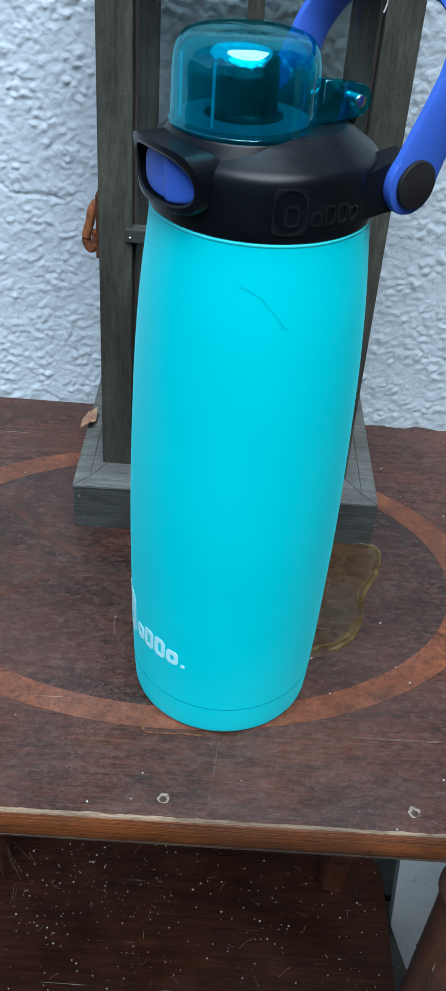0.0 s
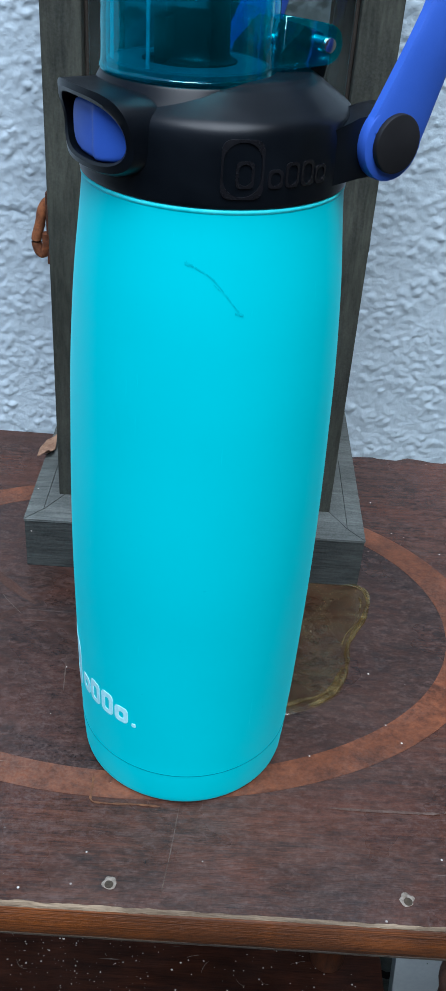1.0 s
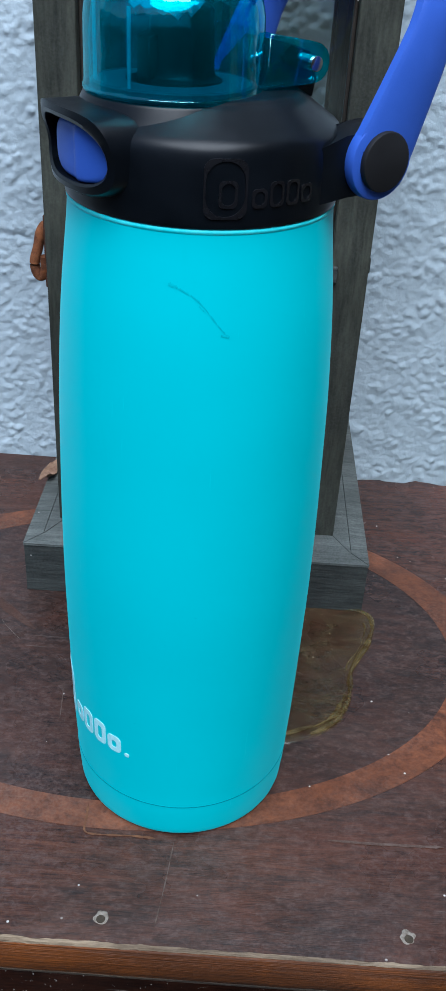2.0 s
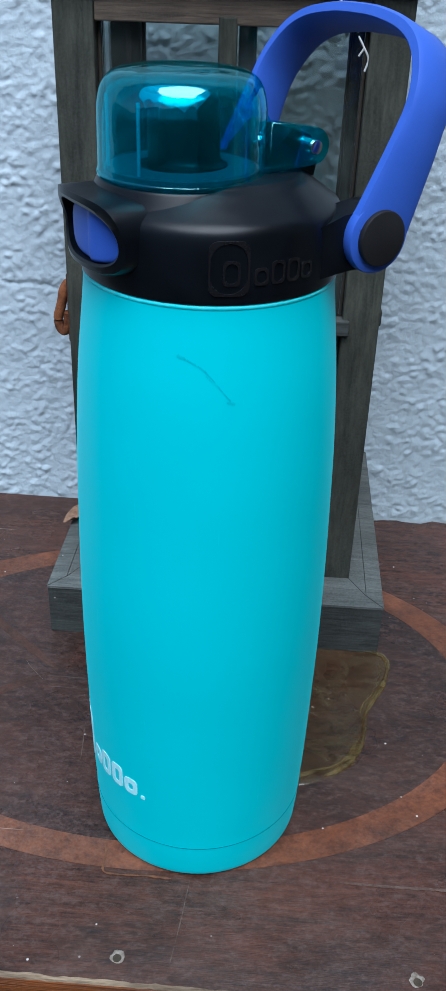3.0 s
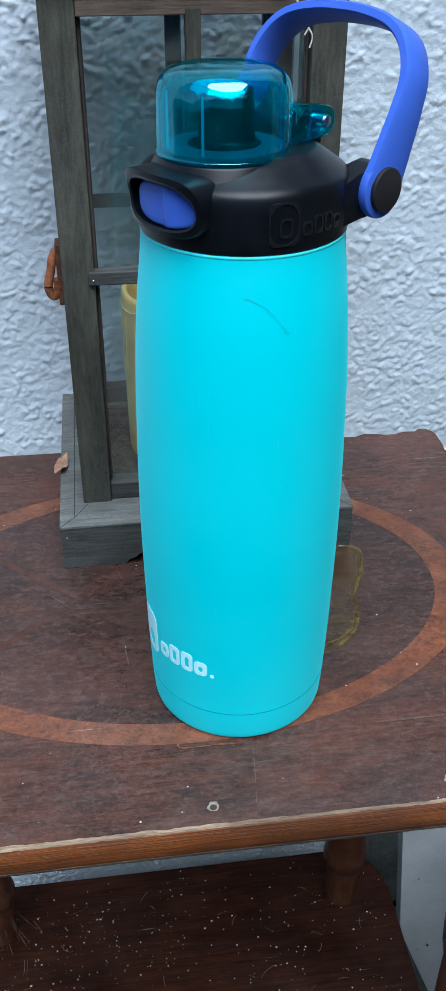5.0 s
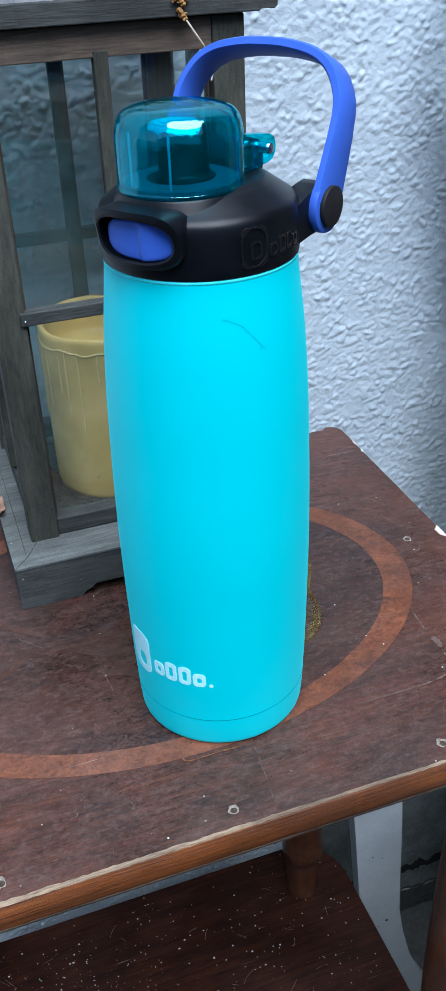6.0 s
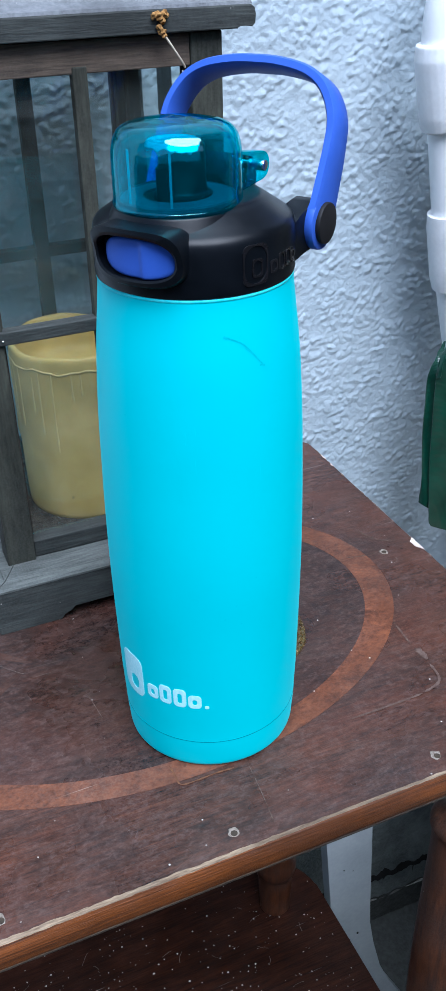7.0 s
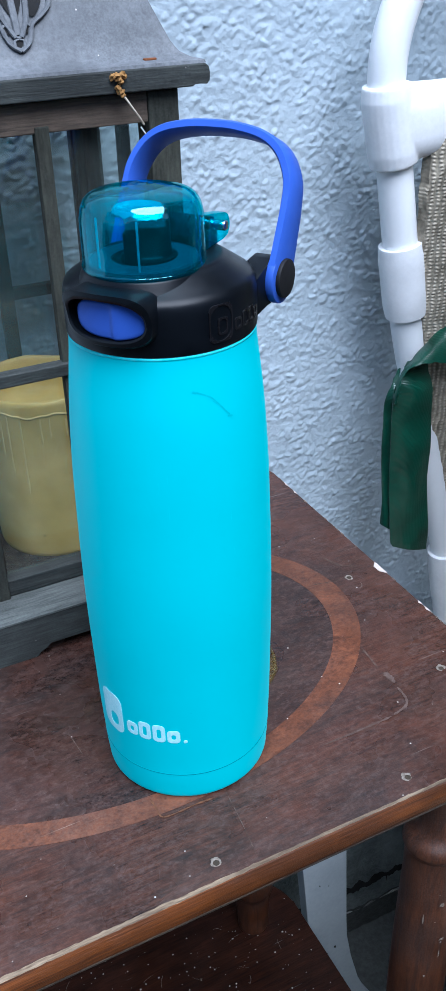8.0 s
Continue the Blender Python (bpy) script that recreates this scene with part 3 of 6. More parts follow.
path = [(0.17 + 0.6 * i / 120, WALL - 0.0195, -0.7195 + 0.004 * noise.noise((i * 0.16, 3, 0)) + 0.0018 * noise.noise((i * 0.7, 3, 0))) for i in range(121)]
sweep(cr, path, lambda i: [(w, h * max(0.12, 0.55 + 1.3 * noise.noise((i * 0.23, 7, 0)))) for w, h in ((-0.0030, -0.0012), (0.0030, -0.0016), (0.0030, 0.0014), (-0.0026, 0.0012))], side=Y)
tagged(part("mortar_ridge", cr, M_MORTAR, None, "", True), "pale broken mortar ridge along the wall's base", "mortar", kind="structure")

# cement base course along the foot of the wall; deep shade put into its tone
M_CEMENT = mat_mottled("grey_green_cement", (0.060, 0.074, 0.070), (0.19, 0.21, 0.20), 18, 0.85, 0.95, 0.7, 0.003, 260)


def wall_base():
    """A rough cement course with a jagged open crack low down, which steps back below it."""
    n = 250
    cols = []
    bm = bmesh.new()
    for i in range(n + 1):
        x = 0.165 + 0.735 * i / n
        jag = 0.008 * noise.noise((x * 26, 5, 1)) + 0.006 * noise.noise((x * 90, 6, 1)) + 0.003 * noise.noise((x * 240, 7, 1))
        zc = -0.677 + jag
        gap = 0.0035 + 0.0085 * max(0.0, noise.noise((x * 55, 9, 2)) + 0.25)
        f = WALL - 0.024
        rough = [0.0022 * noise.noise((x * 70, k * 3.1, 3)) + 0.0016 * noise.noise((x * 190, k * 2.3, 5)) for k in range(9)]
        wide = 0.0022 + 0.0065 * max(0.0, noise.noise((x * 48, 3, 6)) + 0.3)
        lip = f + 0.001 + rough[3]
        line = [(f + 0.004 + rough[0], GROUND - 0.01), (f + 0.003 + rough[1], -0.745), (f + 0.002 + rough[2], -0.715), (lip, zc - gap * 0.5), (lip + wide * 0.6, zc - 0.030), (lip + wide, zc - 0.028), (lip + wide + 0.0003, zc), (lip + wide, zc + gap * 0.4), (f + 0.006 + rough[5], -0.655), (f + 0.005 + rough[6], -0.62), (f + 0.005 + rough[7], -0.56), (f + 0.006, -0.47 + 0.008 * noise.noise((x * 22, 2, 5))), (WALL + 0.01, -0.468)]
        cols.append([bm.verts.new((x, y, z)) for y, z in line])
    for a, b in zip(cols, cols[1:]):
        for j in range(len(a) - 1):
            bm.faces.new((a[j], b[j], b[j + 1], a[j + 1]))
    for c in (cols[0], cols[-1]):
        bm.faces.new(c)
    ob = part("wall_base", bm, M_CEMENT, None, "", True)
    # crack faces painted black for its shade, dark concrete below the ridge
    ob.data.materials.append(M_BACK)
    ob.data.materials.append(M_GROUND)
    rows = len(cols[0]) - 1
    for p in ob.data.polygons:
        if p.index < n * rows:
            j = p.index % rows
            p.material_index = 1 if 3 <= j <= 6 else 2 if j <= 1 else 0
    return ob


tagged(wall_base(), "cement base course darkened for deep shade, with an open jagged crack", "base course", kind="structure")

# ---- the side table ----
TX0, TX1, TY0, TY1 = -0.224, 0.179, 0.272, 0.597
TCX, TCY = -0.0235, 0.433
table = thing("side_table", (TCX, TCY, GROUND), "worn dark red-brown wooden side table with oval inlay and lower shelf", "table")


def table_outline():
    """The board's outline, with a chipped back edge and rounded corners."""
    out = []
    for x, y in rounded_rect(TX0, TX1, TY0, TY1, 0.010, 5):
        out.append((x, y))
    k = [i for i, (x, y) in enumerate(out) if y > TY1 - 1e-6]
    chips = []
    x = 0.165
    r = random.Random(4)
    while x > 0.075:
        chips.append((x, TY1 - 0.0025 - r.random() * 0.004))
        x -= 0.004 + r.random() * 0.010
        chips.append((x, TY1 - 0.001 - r.random() * 0.005))
        x -= 0.002 + r.random() * 0.006
    first = k[0]
    return out[:first + 1] + chips + out[first + 1:]


board = part("tabletop", prism(bmesh.new(), table_outline(), X, Y, Z, (0, 0, 0), -0.0035, 0.0), M_TOP, table)
core = part("core_board", prism(bmesh.new(), rounded_rect(TX0 + 0.001, TX1 - 0.0008, TY0 + 0.002, TY1 - 0.0006, 0.010), X, Y, Z, (0, 0, 0), -0.016, -0.0035), M_CHIP, table, "pale exposed core board")


def edging(name, a, b, out, mat_body, length):
    """A half-round moulding along one edge of the board, worn pale at its upper lip."""
    a, b, o = Vector(a), Vector(b), Vector(out)
    n = 90
    bm = bmesh.new()
    sec = [(0.0, -0.0012), (0.0014, -0.0018), (0.0027, -0.0045), (0.0034, -0.0092), (0.0029, -0.0135), (0.0019, -0.0162), (0.0006, -0.0176), (-0.0012, -0.0178), (-0.0012, -0.0036), (-0.0005, -0.0030)]
    rings = []
    for i in range(n + 1):
        p = a.lerp(b, i / n)
        w = 1 + 0.10 * noise.noise((i * 0.31, length, 0)) + 0.06 * noise.noise((i * 0.9, length, 4))
        rings.append([bm.verts.new(p + o * (u * w if u > 0 else u) + Vector((0, 0, v))) for u, v in sec])
    k = len(sec)
    for r0, r1 in zip(rings, rings[1:]):
        for j in range(k):
            bm.faces.new((r0[j], r0[(j + 1) % k], r1[(j + 1) % k], r1[j]))
    bm.faces.new(rings[0])
    bm.faces.new(rings[-1])
    strip = part(name, bm, mat_body, table, "brown half-round edge moulding", True)
    lip = bmesh.new()
    rings = []
    for i in range(n * 2 + 1):
        p = a.lerp(b, i / (2 * n))
        inner = 0.0001 + 0.0009 * noise.noise((i * 0.23, length, 9)) + 0.0007 * noise.noise((i * 0.8, length, 2))
        outer = 0.0007 + 0.0008 * noise.noise((i * 0.5, length, 13))
        low = -0.0014 + 0.0008 * noise.noise((i * 0.6, length, 21))
        slim = float(np.interp(p.x, [-0.20, -0.04, 0.03, 0.18], [0.95, 0.75, 0.5, 0.55]))
        inner, outer, low = inner * slim, outer * slim, low * slim
        rings.append([lip.verts.new(p + o * u + Vector((0, 0, v))) for u, v in ((-inner, 0.00025), (outer * 0.3, 0.0001), (outer * 0.8 + 0.0006 * slim, -0.0010 * slim), (0.0014 * slim + outer * 0.3, low - 0.0004), (-inner, -0.002))])
    for r0, r1 in zip(rings, rings[1:]):
        for j in range(5):
            lip.faces.new((r0[j], r0[(j + 1) % 5], r1[(j + 1) % 5], r1[j]))
    lip.faces.new(rings[0])
    lip.faces.new(rings[-1])
    part("worn_lip", lip, M_LIP, strip, "splintered pale upper edge", True)
    low_lip = bmesh.new()
    rings = []
    for i in range(n * 2 + 1):
        p = a.lerp(b, i / (2 * n))
        w = 1 + 0.35 * noise.noise((i * 0.33, length, 31)) + 0.2 * noise.noise((i * 1.1, length, 37))
        rings.append([low_lip.verts.new(p + o * u + Vector((0, 0, v))) for u, v in ((0.0024 + 0.0002 * w, -0.0158 + 0.0006 * w), (0.0023, -0.0166), (0.0012, -0.0176 - 0.0008 * w), (-0.001, -0.0180 - 0.0006 * w), (-0.001, -0.0165))])
    for r0, r1 in zip(rings, rings[1:]):
        for j in range(5):
            low_lip.faces.new((r0[j], r0[(j + 1) % 5], r1[(j + 1) % 5], r1[j]))
    low_lip.faces.new(rings[0])
    low_lip.faces.new(rings[-1])
    part("lower_edge", low_lip, M_UNDER, strip, "greyed splintered lower edge", True)


edging("edge_moulding", (TX0 + 0.006, TY0, 0), (TX1 - 0.006, TY0, 0), (0, -1, 0), M_EDGE, 1.0)


def oval(cx, cy, a, b, n=160):
    return [(cx + a * math.cos(2 * math.pi * i / n), cy + b * math.sin(2 * math.pi * i / n)) for i in range(n)]


OUT, INN = oval(-0.0245, 0.433, 0.1665, 0.1145), oval(-0.0235, 0.433, 0.1475, 0.1015)
part("veneer_field", prism(bmesh.new(), INN, X, Y, Z, (0, 0, 0), -0.001, 0.0001), M_FIELD, table, "dark veneer inside the oval")
rb = bmesh.new()
lo = [rb.verts.new((x, y, 0.0002)) for x, y in OUT]
hi = [rb.verts.new((x, y, 0.0002)) for x, y in INN]
lo2 = [rb.verts.new((x, y, -0.001)) for x, y in OUT]
hi2 = [rb.verts.new((x, y, -0.001)) for x, y in INN]
for i in range(160):
    j = (i + 1) % 160
    rb.faces.new((lo[i], lo[j], hi[j], hi[i]))
    rb.faces.new((lo2[i], lo2[j], lo[j], lo[i]))
    rb.faces.new((hi[i], hi[j], hi2[j], hi2[i]))
part("inlay_ring", rb, M_RING, table, "orange-brown burl inlay band")


def flat_strip(bm, points, width, z, jitter=0.0, seed=0):
    """A thin ragged strip on the table."""
    pts = smooth_path([(x, y, z) for x, y in points], 8)
    left, right = [], []
    for i, p in enumerate(pts):
        t = (pts[min(i + 1, len(pts) - 1)] - pts[max(i - 1, 0)]).normalized()
        n = Vector((-t.y, t.x, 0))
        w = width * (0.5 + jitter * noise.noise((i * 0.6, seed, 3.3)))
        w *= min(1.0, 0.25 + 0.35 * min(i, len(pts) - 1 - i))
        left.append(bm.verts.new(p + n * w))
        right.append(bm.verts.new(p - n * w))
    for i in range(len(pts) - 1):
        bm.faces.new((left[i], left[i + 1], right[i + 1], right[i]))
    return bm


for line in (((-0.078, 0.431), (-0.108, 0.457), (-0.141, 0.487)), ((-0.0815, 0.4285), (-0.1086, 0.408), (-0.139, 0.379))):
    part("inlay_line", flat_strip(bmesh.new(), line, 0.0048, 0.00018, 0.25, 2), M_LINE, table, "faint lighter inlay line")

M_GLUE = mat_mottled("pale_glue_residue", (0.045, 0.024, 0.018), (0.118, 0.083, 0.068), 340, 0.5)
for pts, w in ((((0.1216, 0.3766), (0.1204, 0.3640), (0.1198, 0.3560)), 0.0009), (((0.1204, 0.3520), (0.1212, 0.3480), (0.1208, 0.3420)), 0.0034), (((0.1202, 0.3385), (0.1198, 0.3320), (0.1186, 0.3272), (0.1160, 0.3242), (0.1115, 0.3224), (0.1055, 0.3211)), 0.0013), (((0.1040, 0.3208), (0.0950, 0.3204), (0.079, 0.3201), (0.0593, 0.3202)), 0.0011)):
    part("glue_trace", flat_strip(bmesh.new(), pts, w, 0.0003, 0.35, 6), M_GLUE, table, "pale line of old glue")


for pts, w, tone in ((((0.0004, 0.3160), (-0.0014, 0.2960), (-0.0038, 0.2762)), 0.0004, 0), (((-0.0572, 0.3961), (-0.0560, 0.3850), (-0.0549, 0.3738)), 0.0004, 0), (((-0.0350, 0.3300), (-0.0346, 0.3230), (-0.0340, 0.3165), (-0.0262, 0.3157), (-0.0163, 0.3160), (-0.0069, 0.3156)), 0.0008, 1), (((0.150, 0.470), (0.156, 0.455), (0.166, 0.448)), 0.0009, 0), (((0.126, 0.445), (0.139, 0.442), (0.152, 0.4405)), 0.0006, 0)):
    part("scratch", flat_strip(bmesh.new(), pts, w, 0.00032, 0.45, 9), M_TRACE if tone else M_SCRATCH, table, "tan line of old glue" if tone else "fine pale scratch")


def nail_hole(x, y, seed):
    r = random.Random(seed)
    rim = bmesh.new()
    n = 20
    rings = []
    for rad, z in ((0.0027, 0.00015), (0.0023, 0.0004), (0.0017, 0.00034), (0.0009, 0.00024)):
        ring = []
        for i in range(n):
            k = rad * (1 + 0.42 * noise.noise((math.cos(i * 0.314) * 1.4, math.sin(i * 0.314) * 1.4, seed)))
            ring.append(rim.verts.new((x + k * math.cos(2 * math.pi * i / n), y + k * math.sin(2 * math.pi * i / n), z)))
        rings.append(ring)
    for a, b in zip(rings, rings[1:]):
        for i in range(n):
            rim.faces.new((a[i], a[(i + 1) % n], b[(i + 1) % n], b[i]))
    hole = part("nail_hole", rim, M_PUTTY, table, "nail hole with a pale filler rim", True)
    # dark disc painted for the shade in the hole
    part("hole_shade", lathe(bmesh.new(), [(0.0, 0.00030), (0.0016, 0.00046)], x + 0.0003 * r.uniform(-1, 1), y - 0.0008, 16, False), M_HOLE, hole, "dark disc painted for the hole's shade")


for i, (x, y) in enumerate(((-0.1278, 0.2812), (-0.0223, 0.2813), (0.0856, 0.282), (0.154, 0.4405), (0.1517, 0.340))):
    nail_hole(x, y, i)

# veneer chips along the side and the back edge
chip_rng = random.Random(31)


def edge_chip(y, depth, length, mat, seed):
    """A ragged flake missing from the veneer along the side edge, widest in its middle."""
    k = 7
    inner = []
    for i in range(k + 1):
        f = i / k
        bite = depth * (1 - abs(2 * f - 1) ** 1.5) * (0.75 + 0.5 * noise.noise((f * 5, seed, 1)))
        inner.append((TX1 + 0.0001 - max(bite, 0.0002), y + length * (f - 0.5)))
    ring = inner + [(TX1 + 0.0002, y + length * 0.5), (TX1 + 0.0002, y - length * 0.5)]
    part("chip", prism(bmesh.new(), ring, X, Y, Z, (0, 0, 0), -0.002, 0.0003), mat, table, "white chip where the veneer broke off")


edge_chip(0.4395, 0.0052, 0.0150, M_CHIP, 1)
for y, depth, length in ((0.396, 0.0016, 0.0045), (0.3885, 0.0015, 0.0062), (0.553, 0.0013, 0.0050), (0.566, 0.0011, 0.008)):
    edge_chip(y, depth, length, M_CHIP, y * 90)
y = 0.345
while y < 0.585:
    edge_chip(y, 0.0004 + 0.0011 * chip_rng.random() ** 2, 0.0012 + 0.0035 * chip_rng.random(), M_PUTTY, y * 70)
    y += 0.004 + 0.026 * chip_rng.random() ** 2

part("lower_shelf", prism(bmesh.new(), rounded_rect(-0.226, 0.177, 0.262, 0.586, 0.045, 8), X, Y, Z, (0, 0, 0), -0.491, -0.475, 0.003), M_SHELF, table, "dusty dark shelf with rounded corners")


def turned_leg(x, y):
    prof = [(0.0115, -0.016), (0.0125, -0.030), (0.0120, -0.070), (0.0105, -0.100), (0.0125, -0.112), (0.0185, -0.118), (0.0200, -0.124), (0.0182, -0.130),
            (0.0178, -0.150), (0.0192, -0.210), (0.0198, -0.270), (0.0190, -0.350), (0.0180, -0.400), (0.0195, -0.412), (0.0190, -0.420), (0.0165, -0.428), (0.0155, -0.455), (0.0145, -0.475)]
    leg = part("leg", lathe(bmesh.new(), smooth_profile(prof, 4), x, y, 28), M_LEG, table, "turned red-brown leg", True)
    foot = [(0.0150, -0.491), (0.0190, -0.505), (0.0195, -0.53), (0.0150, -0.60), (0.0125, -0.66), (0.0160, -0.69), (0.0150, GROUND)]
    part("foot", lathe(bmesh.new(), smooth_profile(foot, 4), x, y, 24), M_LEG, leg, "", True)


for x, y in ((0.147, 0.322), (0.130, 0.540), (-0.190, 0.541), (-0.194, 0.322)):
    turned_leg(x, y)

# white flakes and pale scratches on the front leg
for a, z, da, h in ((-103.0, -0.164, 4.5, 0.0017), (-94.0, -0.200, 6.0, 0.0011), (-134.0, -0.179, 1.2, 0.0045), (-119.0, -0.238, 2.2, 0.0009), (-96.0, -0.215, 1.2, 0.0040)):
    fl = bmesh.new()
    ring = []
    for i in range(9):
        w = 2 * math.pi * i / 9
        k = 1 + 0.6 * noise.noise((math.cos(w) * 2, math.sin(w) * 2, z * 90))
        u, v = radians(a + da * k * math.cos(w)), z + h * k * math.sin(w)
        ring.append(fl.verts.new((0.147 + 0.0204 * math.cos(u), 0.322 + 0.0204 * math.sin(u), v)))
    fl.faces.new(ring)
    part("paint_flake", fl, M_PUTTY, table, "pale fleck where the stain chipped")

# the dried puddle that creeps out from under the lantern
pb = bmesh.new()
edge = smooth_path([(x, y, 0) for x, y in ((0.030, 0.470), (0.0835, 0.462), (0.0868, 0.440), (0.0765, 0.418), (0.0735, 0.397), (0.066, 0.381), (0.052, 0.3715), (0.038, 0.3700), (0.020, 0.395), (0.012, 0.430))], 6)
mid = Vector((0.045, 0.422, 0))
rings = []
for k, z in ((1.0, 0.00015), (0.975, 0.0009), (0.94, 0.0007), (0.86, 0.00045), (0.5, 0.0004)):
    rings.append([pb.verts.new(mid + (p - mid) * (k + 0.012 * noise.noise((p.x * 300, p.y * 300, k)) * (1 if k > 0.9 else 0)) + Vector((0, 0, z))) for p in edge])
k = len(edge)
for a, b in zip(rings, rings[1:]):
    for i in range(k):
        pb.faces.new((a[i], a[(i + 1) % k], b[(i + 1) % k], b[i]))
pb.faces.new(rings[-1])
puddle = part("varnish_puddle", pb, M_VARNISH, None, "", True)
tagged(puddle, "dried amber varnish puddle on the tabletop beside the lantern", "stain")
for shrink, start, stop, size in ((0.965, 5, 36, 0.0016), (0.88, 8, 20, 0.0006), (0.90, 24, 42, 0.0014)):
    rg = bmesh.new()
    run = [mid + (p - mid) * (shrink + 0.02 * noise.noise((p.x * 160, p.y * 160, shrink * 9))) + Vector((0, 0, 0.0009)) for p in edge[start:stop]]
    sweep(rg, run, lambda i: [(u * (0.7 + 0.7 * noise.noise((i * 0.35, size * 4000, 1))), v * 0.45) for u, v in round_section(size, 8)])
    part("puddle_ridge", rg, M_RIDGE, puddle, "yellowish raised edge of the varnish", True)


def crumbs(name, count, x0, x1, y0, y1, z, seed, size, label):
    """Pale grit strewn over a board: too many to count."""
    r = np.random.default_rng(seed)
    verts, faces = [], []
    for _ in range(count):
        cx, cy = r.uniform(x0, x1), r.uniform(y0, y1)
        if r.random() < 0.35:
            cx, cy = x0 + (x1 - x0) * abs(r.normal(0.25, 0.14)) % 1, y0 + (y1 - y0) * (abs(r.normal(0.75, 0.15)) % 1)
        s = size * (0.4 + r.random() ** 3 * 1.4)
        w = r.uniform(0, 6.28)
        u, v = s * (0.7 + r.random()), s
        b = len(verts)
        for q in range(5):
            t = w + q * 1.2566
            verts.append((cx + u * math.cos(t) * 0.8, cy + v * math.sin(t), z))
        verts.append((cx, cy, z + s * 0.8))
        faces += [(b + q, b + (q + 1) % 5, b + 5) for q in range(5)] + [tuple(b + q for q in range(5))]
    me = bpy.data.meshes.new(name)
    me.from_pydata(verts, [], faces)
    me.materials.append(M_CRUMB)
    me.update()
    return tagged(new(name, me), label, "grit", kind="stuff")


crumbs("tabletop_grit", 46, TX0 + 0.01, TX1 - 0.004, TY0 + 0.004, TY1 - 0.01, 0.00022, 3, 0.00027, "pale specks of grit strewn over the tabletop")
crumbs("shelf_grit", 620, -0.21, 0.165, 0.33, 0.575, -0.4749, 4, 0.0005, "white specks of grit strewn over the lower shelf")

def lint(name, count, x0, x1, y0, y1, z, seed, label):
    """Loose pale hairs and plant fibres lying on a board: too many to count."""
    r = random.Random(seed)
    bm = bmesh.new()
    for _ in range(count):
        x, y, w, turn = r.uniform(x0, x1), r.uniform(y0, y1), r.uniform(0, 6.28), r.uniform(-0.3, 0.3)
        step = r.uniform(0.0008, 0.0030)
        pts_ = []
        for k in range(7):
            pts_.append((x, y, z + 0.0003 + 0.0006 * r.random()))
            x, y, w = x + step * math.cos(w), y + step * math.sin(w), w + turn * r.uniform(0.2, 1.2)
        sweep(bm, smooth_path(pts_, 2), round_section(r.uniform(0.00006, 0.00013), 4))
    ob = part(name, bm, M_LINT, None, "", True)
    return tagged(ob, label, "lint", kind="stuff")


M_LINT = mat_mottled("pale_lint", (0.10, 0.08, 0.065), (0.24, 0.20, 0.17), 300, 0.9)
lint("shelf_lint", 48, -0.19, 0.15, 0.29, 0.56, -0.4748, 21, "pale hairs and fibres lying on the lower shelf")
lint("tabletop_lint", 5, TX0 + 0.01, TX1 - 0.01, TY0 + 0.13, TY1 - 0.02, 0.0002, 22, "fine pale hairs lying on the tabletop")

# ---- the water bottle ----
BX, BY, BZ = -0.0006, 0.3590, 0.0004
bottle = thing("water_bottle", (BX, BY, BZ), "aqua insulated water bottle with black lid, teal cap and blue loop", "bottle")
BODY = [(0.0417, 0.0055), (0.0422, 0.012), (0.0426, 0.022), (0.0432, 0.036), (0.0438, 0.060), (0.0444, 0.095), (0.0443, 0.125), (0.0438, 0.150), (0.0432, 0.172), (0.0421, 0.192), (0.0410, 0.206), (0.0396, 0.219), (0.0387, 0.2275), (0.0382, 0.2348)]
_fine = smooth_profile(BODY, 10)


def body_radius(z):
    return float(np.interp(z, [q for _, q in _fine], [p for p, _ in _fine]))


prof = [(0.0, 0.0012), (0.037, 0.0012), (0.0396, 0.0), (0.0406, 0.0003), (0.0412, 0.0011), (0.0415, 0.0024)]
for r, z in _fine:
    if abs(z - 0.0172) < 0.0007:
        continue
    if prof[-1][1] < 0.0165 < z:
        g = body_radius(0.0172)
        prof += [(g, 0.01700), (g - 0.0013, 0.01704), (g - 0.0013, 0.01726), (g, 0.01730)]
    if z > prof[-1][1]:
        prof.append((r, z))
prof += [(0.0375, 0.2360), (0.0350, 0.2362)]
part("body", lathe(bmesh.new(), [(r, z + BZ) for r, z in prof], BX, BY, 128), M_BOTTLE, bottle, "matte aqua bottle body", True)

# highlight under the lid put in as a paler bead
nr = body_radius(0.2330)
part("neck_bead", lathe(bmesh.new(), smooth_profile([(nr - 0.0004, 0.2313 + BZ), (nr + 0.0001, 0.2319 + BZ), (nr + 0.00035, 0.2326 + BZ), (nr + 0.0001, 0.2332 + BZ), (nr - 0.0006, 0.2334 + BZ)], 3), BX, BY, 128, False), M_BEAD, bottle, "paler bead for the highlight line round the neck", True)
# dark ring painted into the groove for its shade
g = body_radius(0.0172)
part("seam", lathe(bmesh.new(), [(g - 0.0006, 0.0170 + BZ), (g + 0.00012, 0.0170 + BZ), (g + 0.00012, 0.0173 + BZ), (g - 0.0006, 0.0173 + BZ)], BX, BY, 128, False), M_SEAM, bottle, "dark ring painted for the shade in the base groove", True)
ED = Vector((-0.810, -0.586, 0)).normalized()
EP = Vector((0.586, -0.810, 0)).normalized()
EZ = Vector((0, 0, 1))
AX = Vector((BX, BY, 0))


def place(d, p, z):
    return AX + ED * d + EP * p + EZ * z


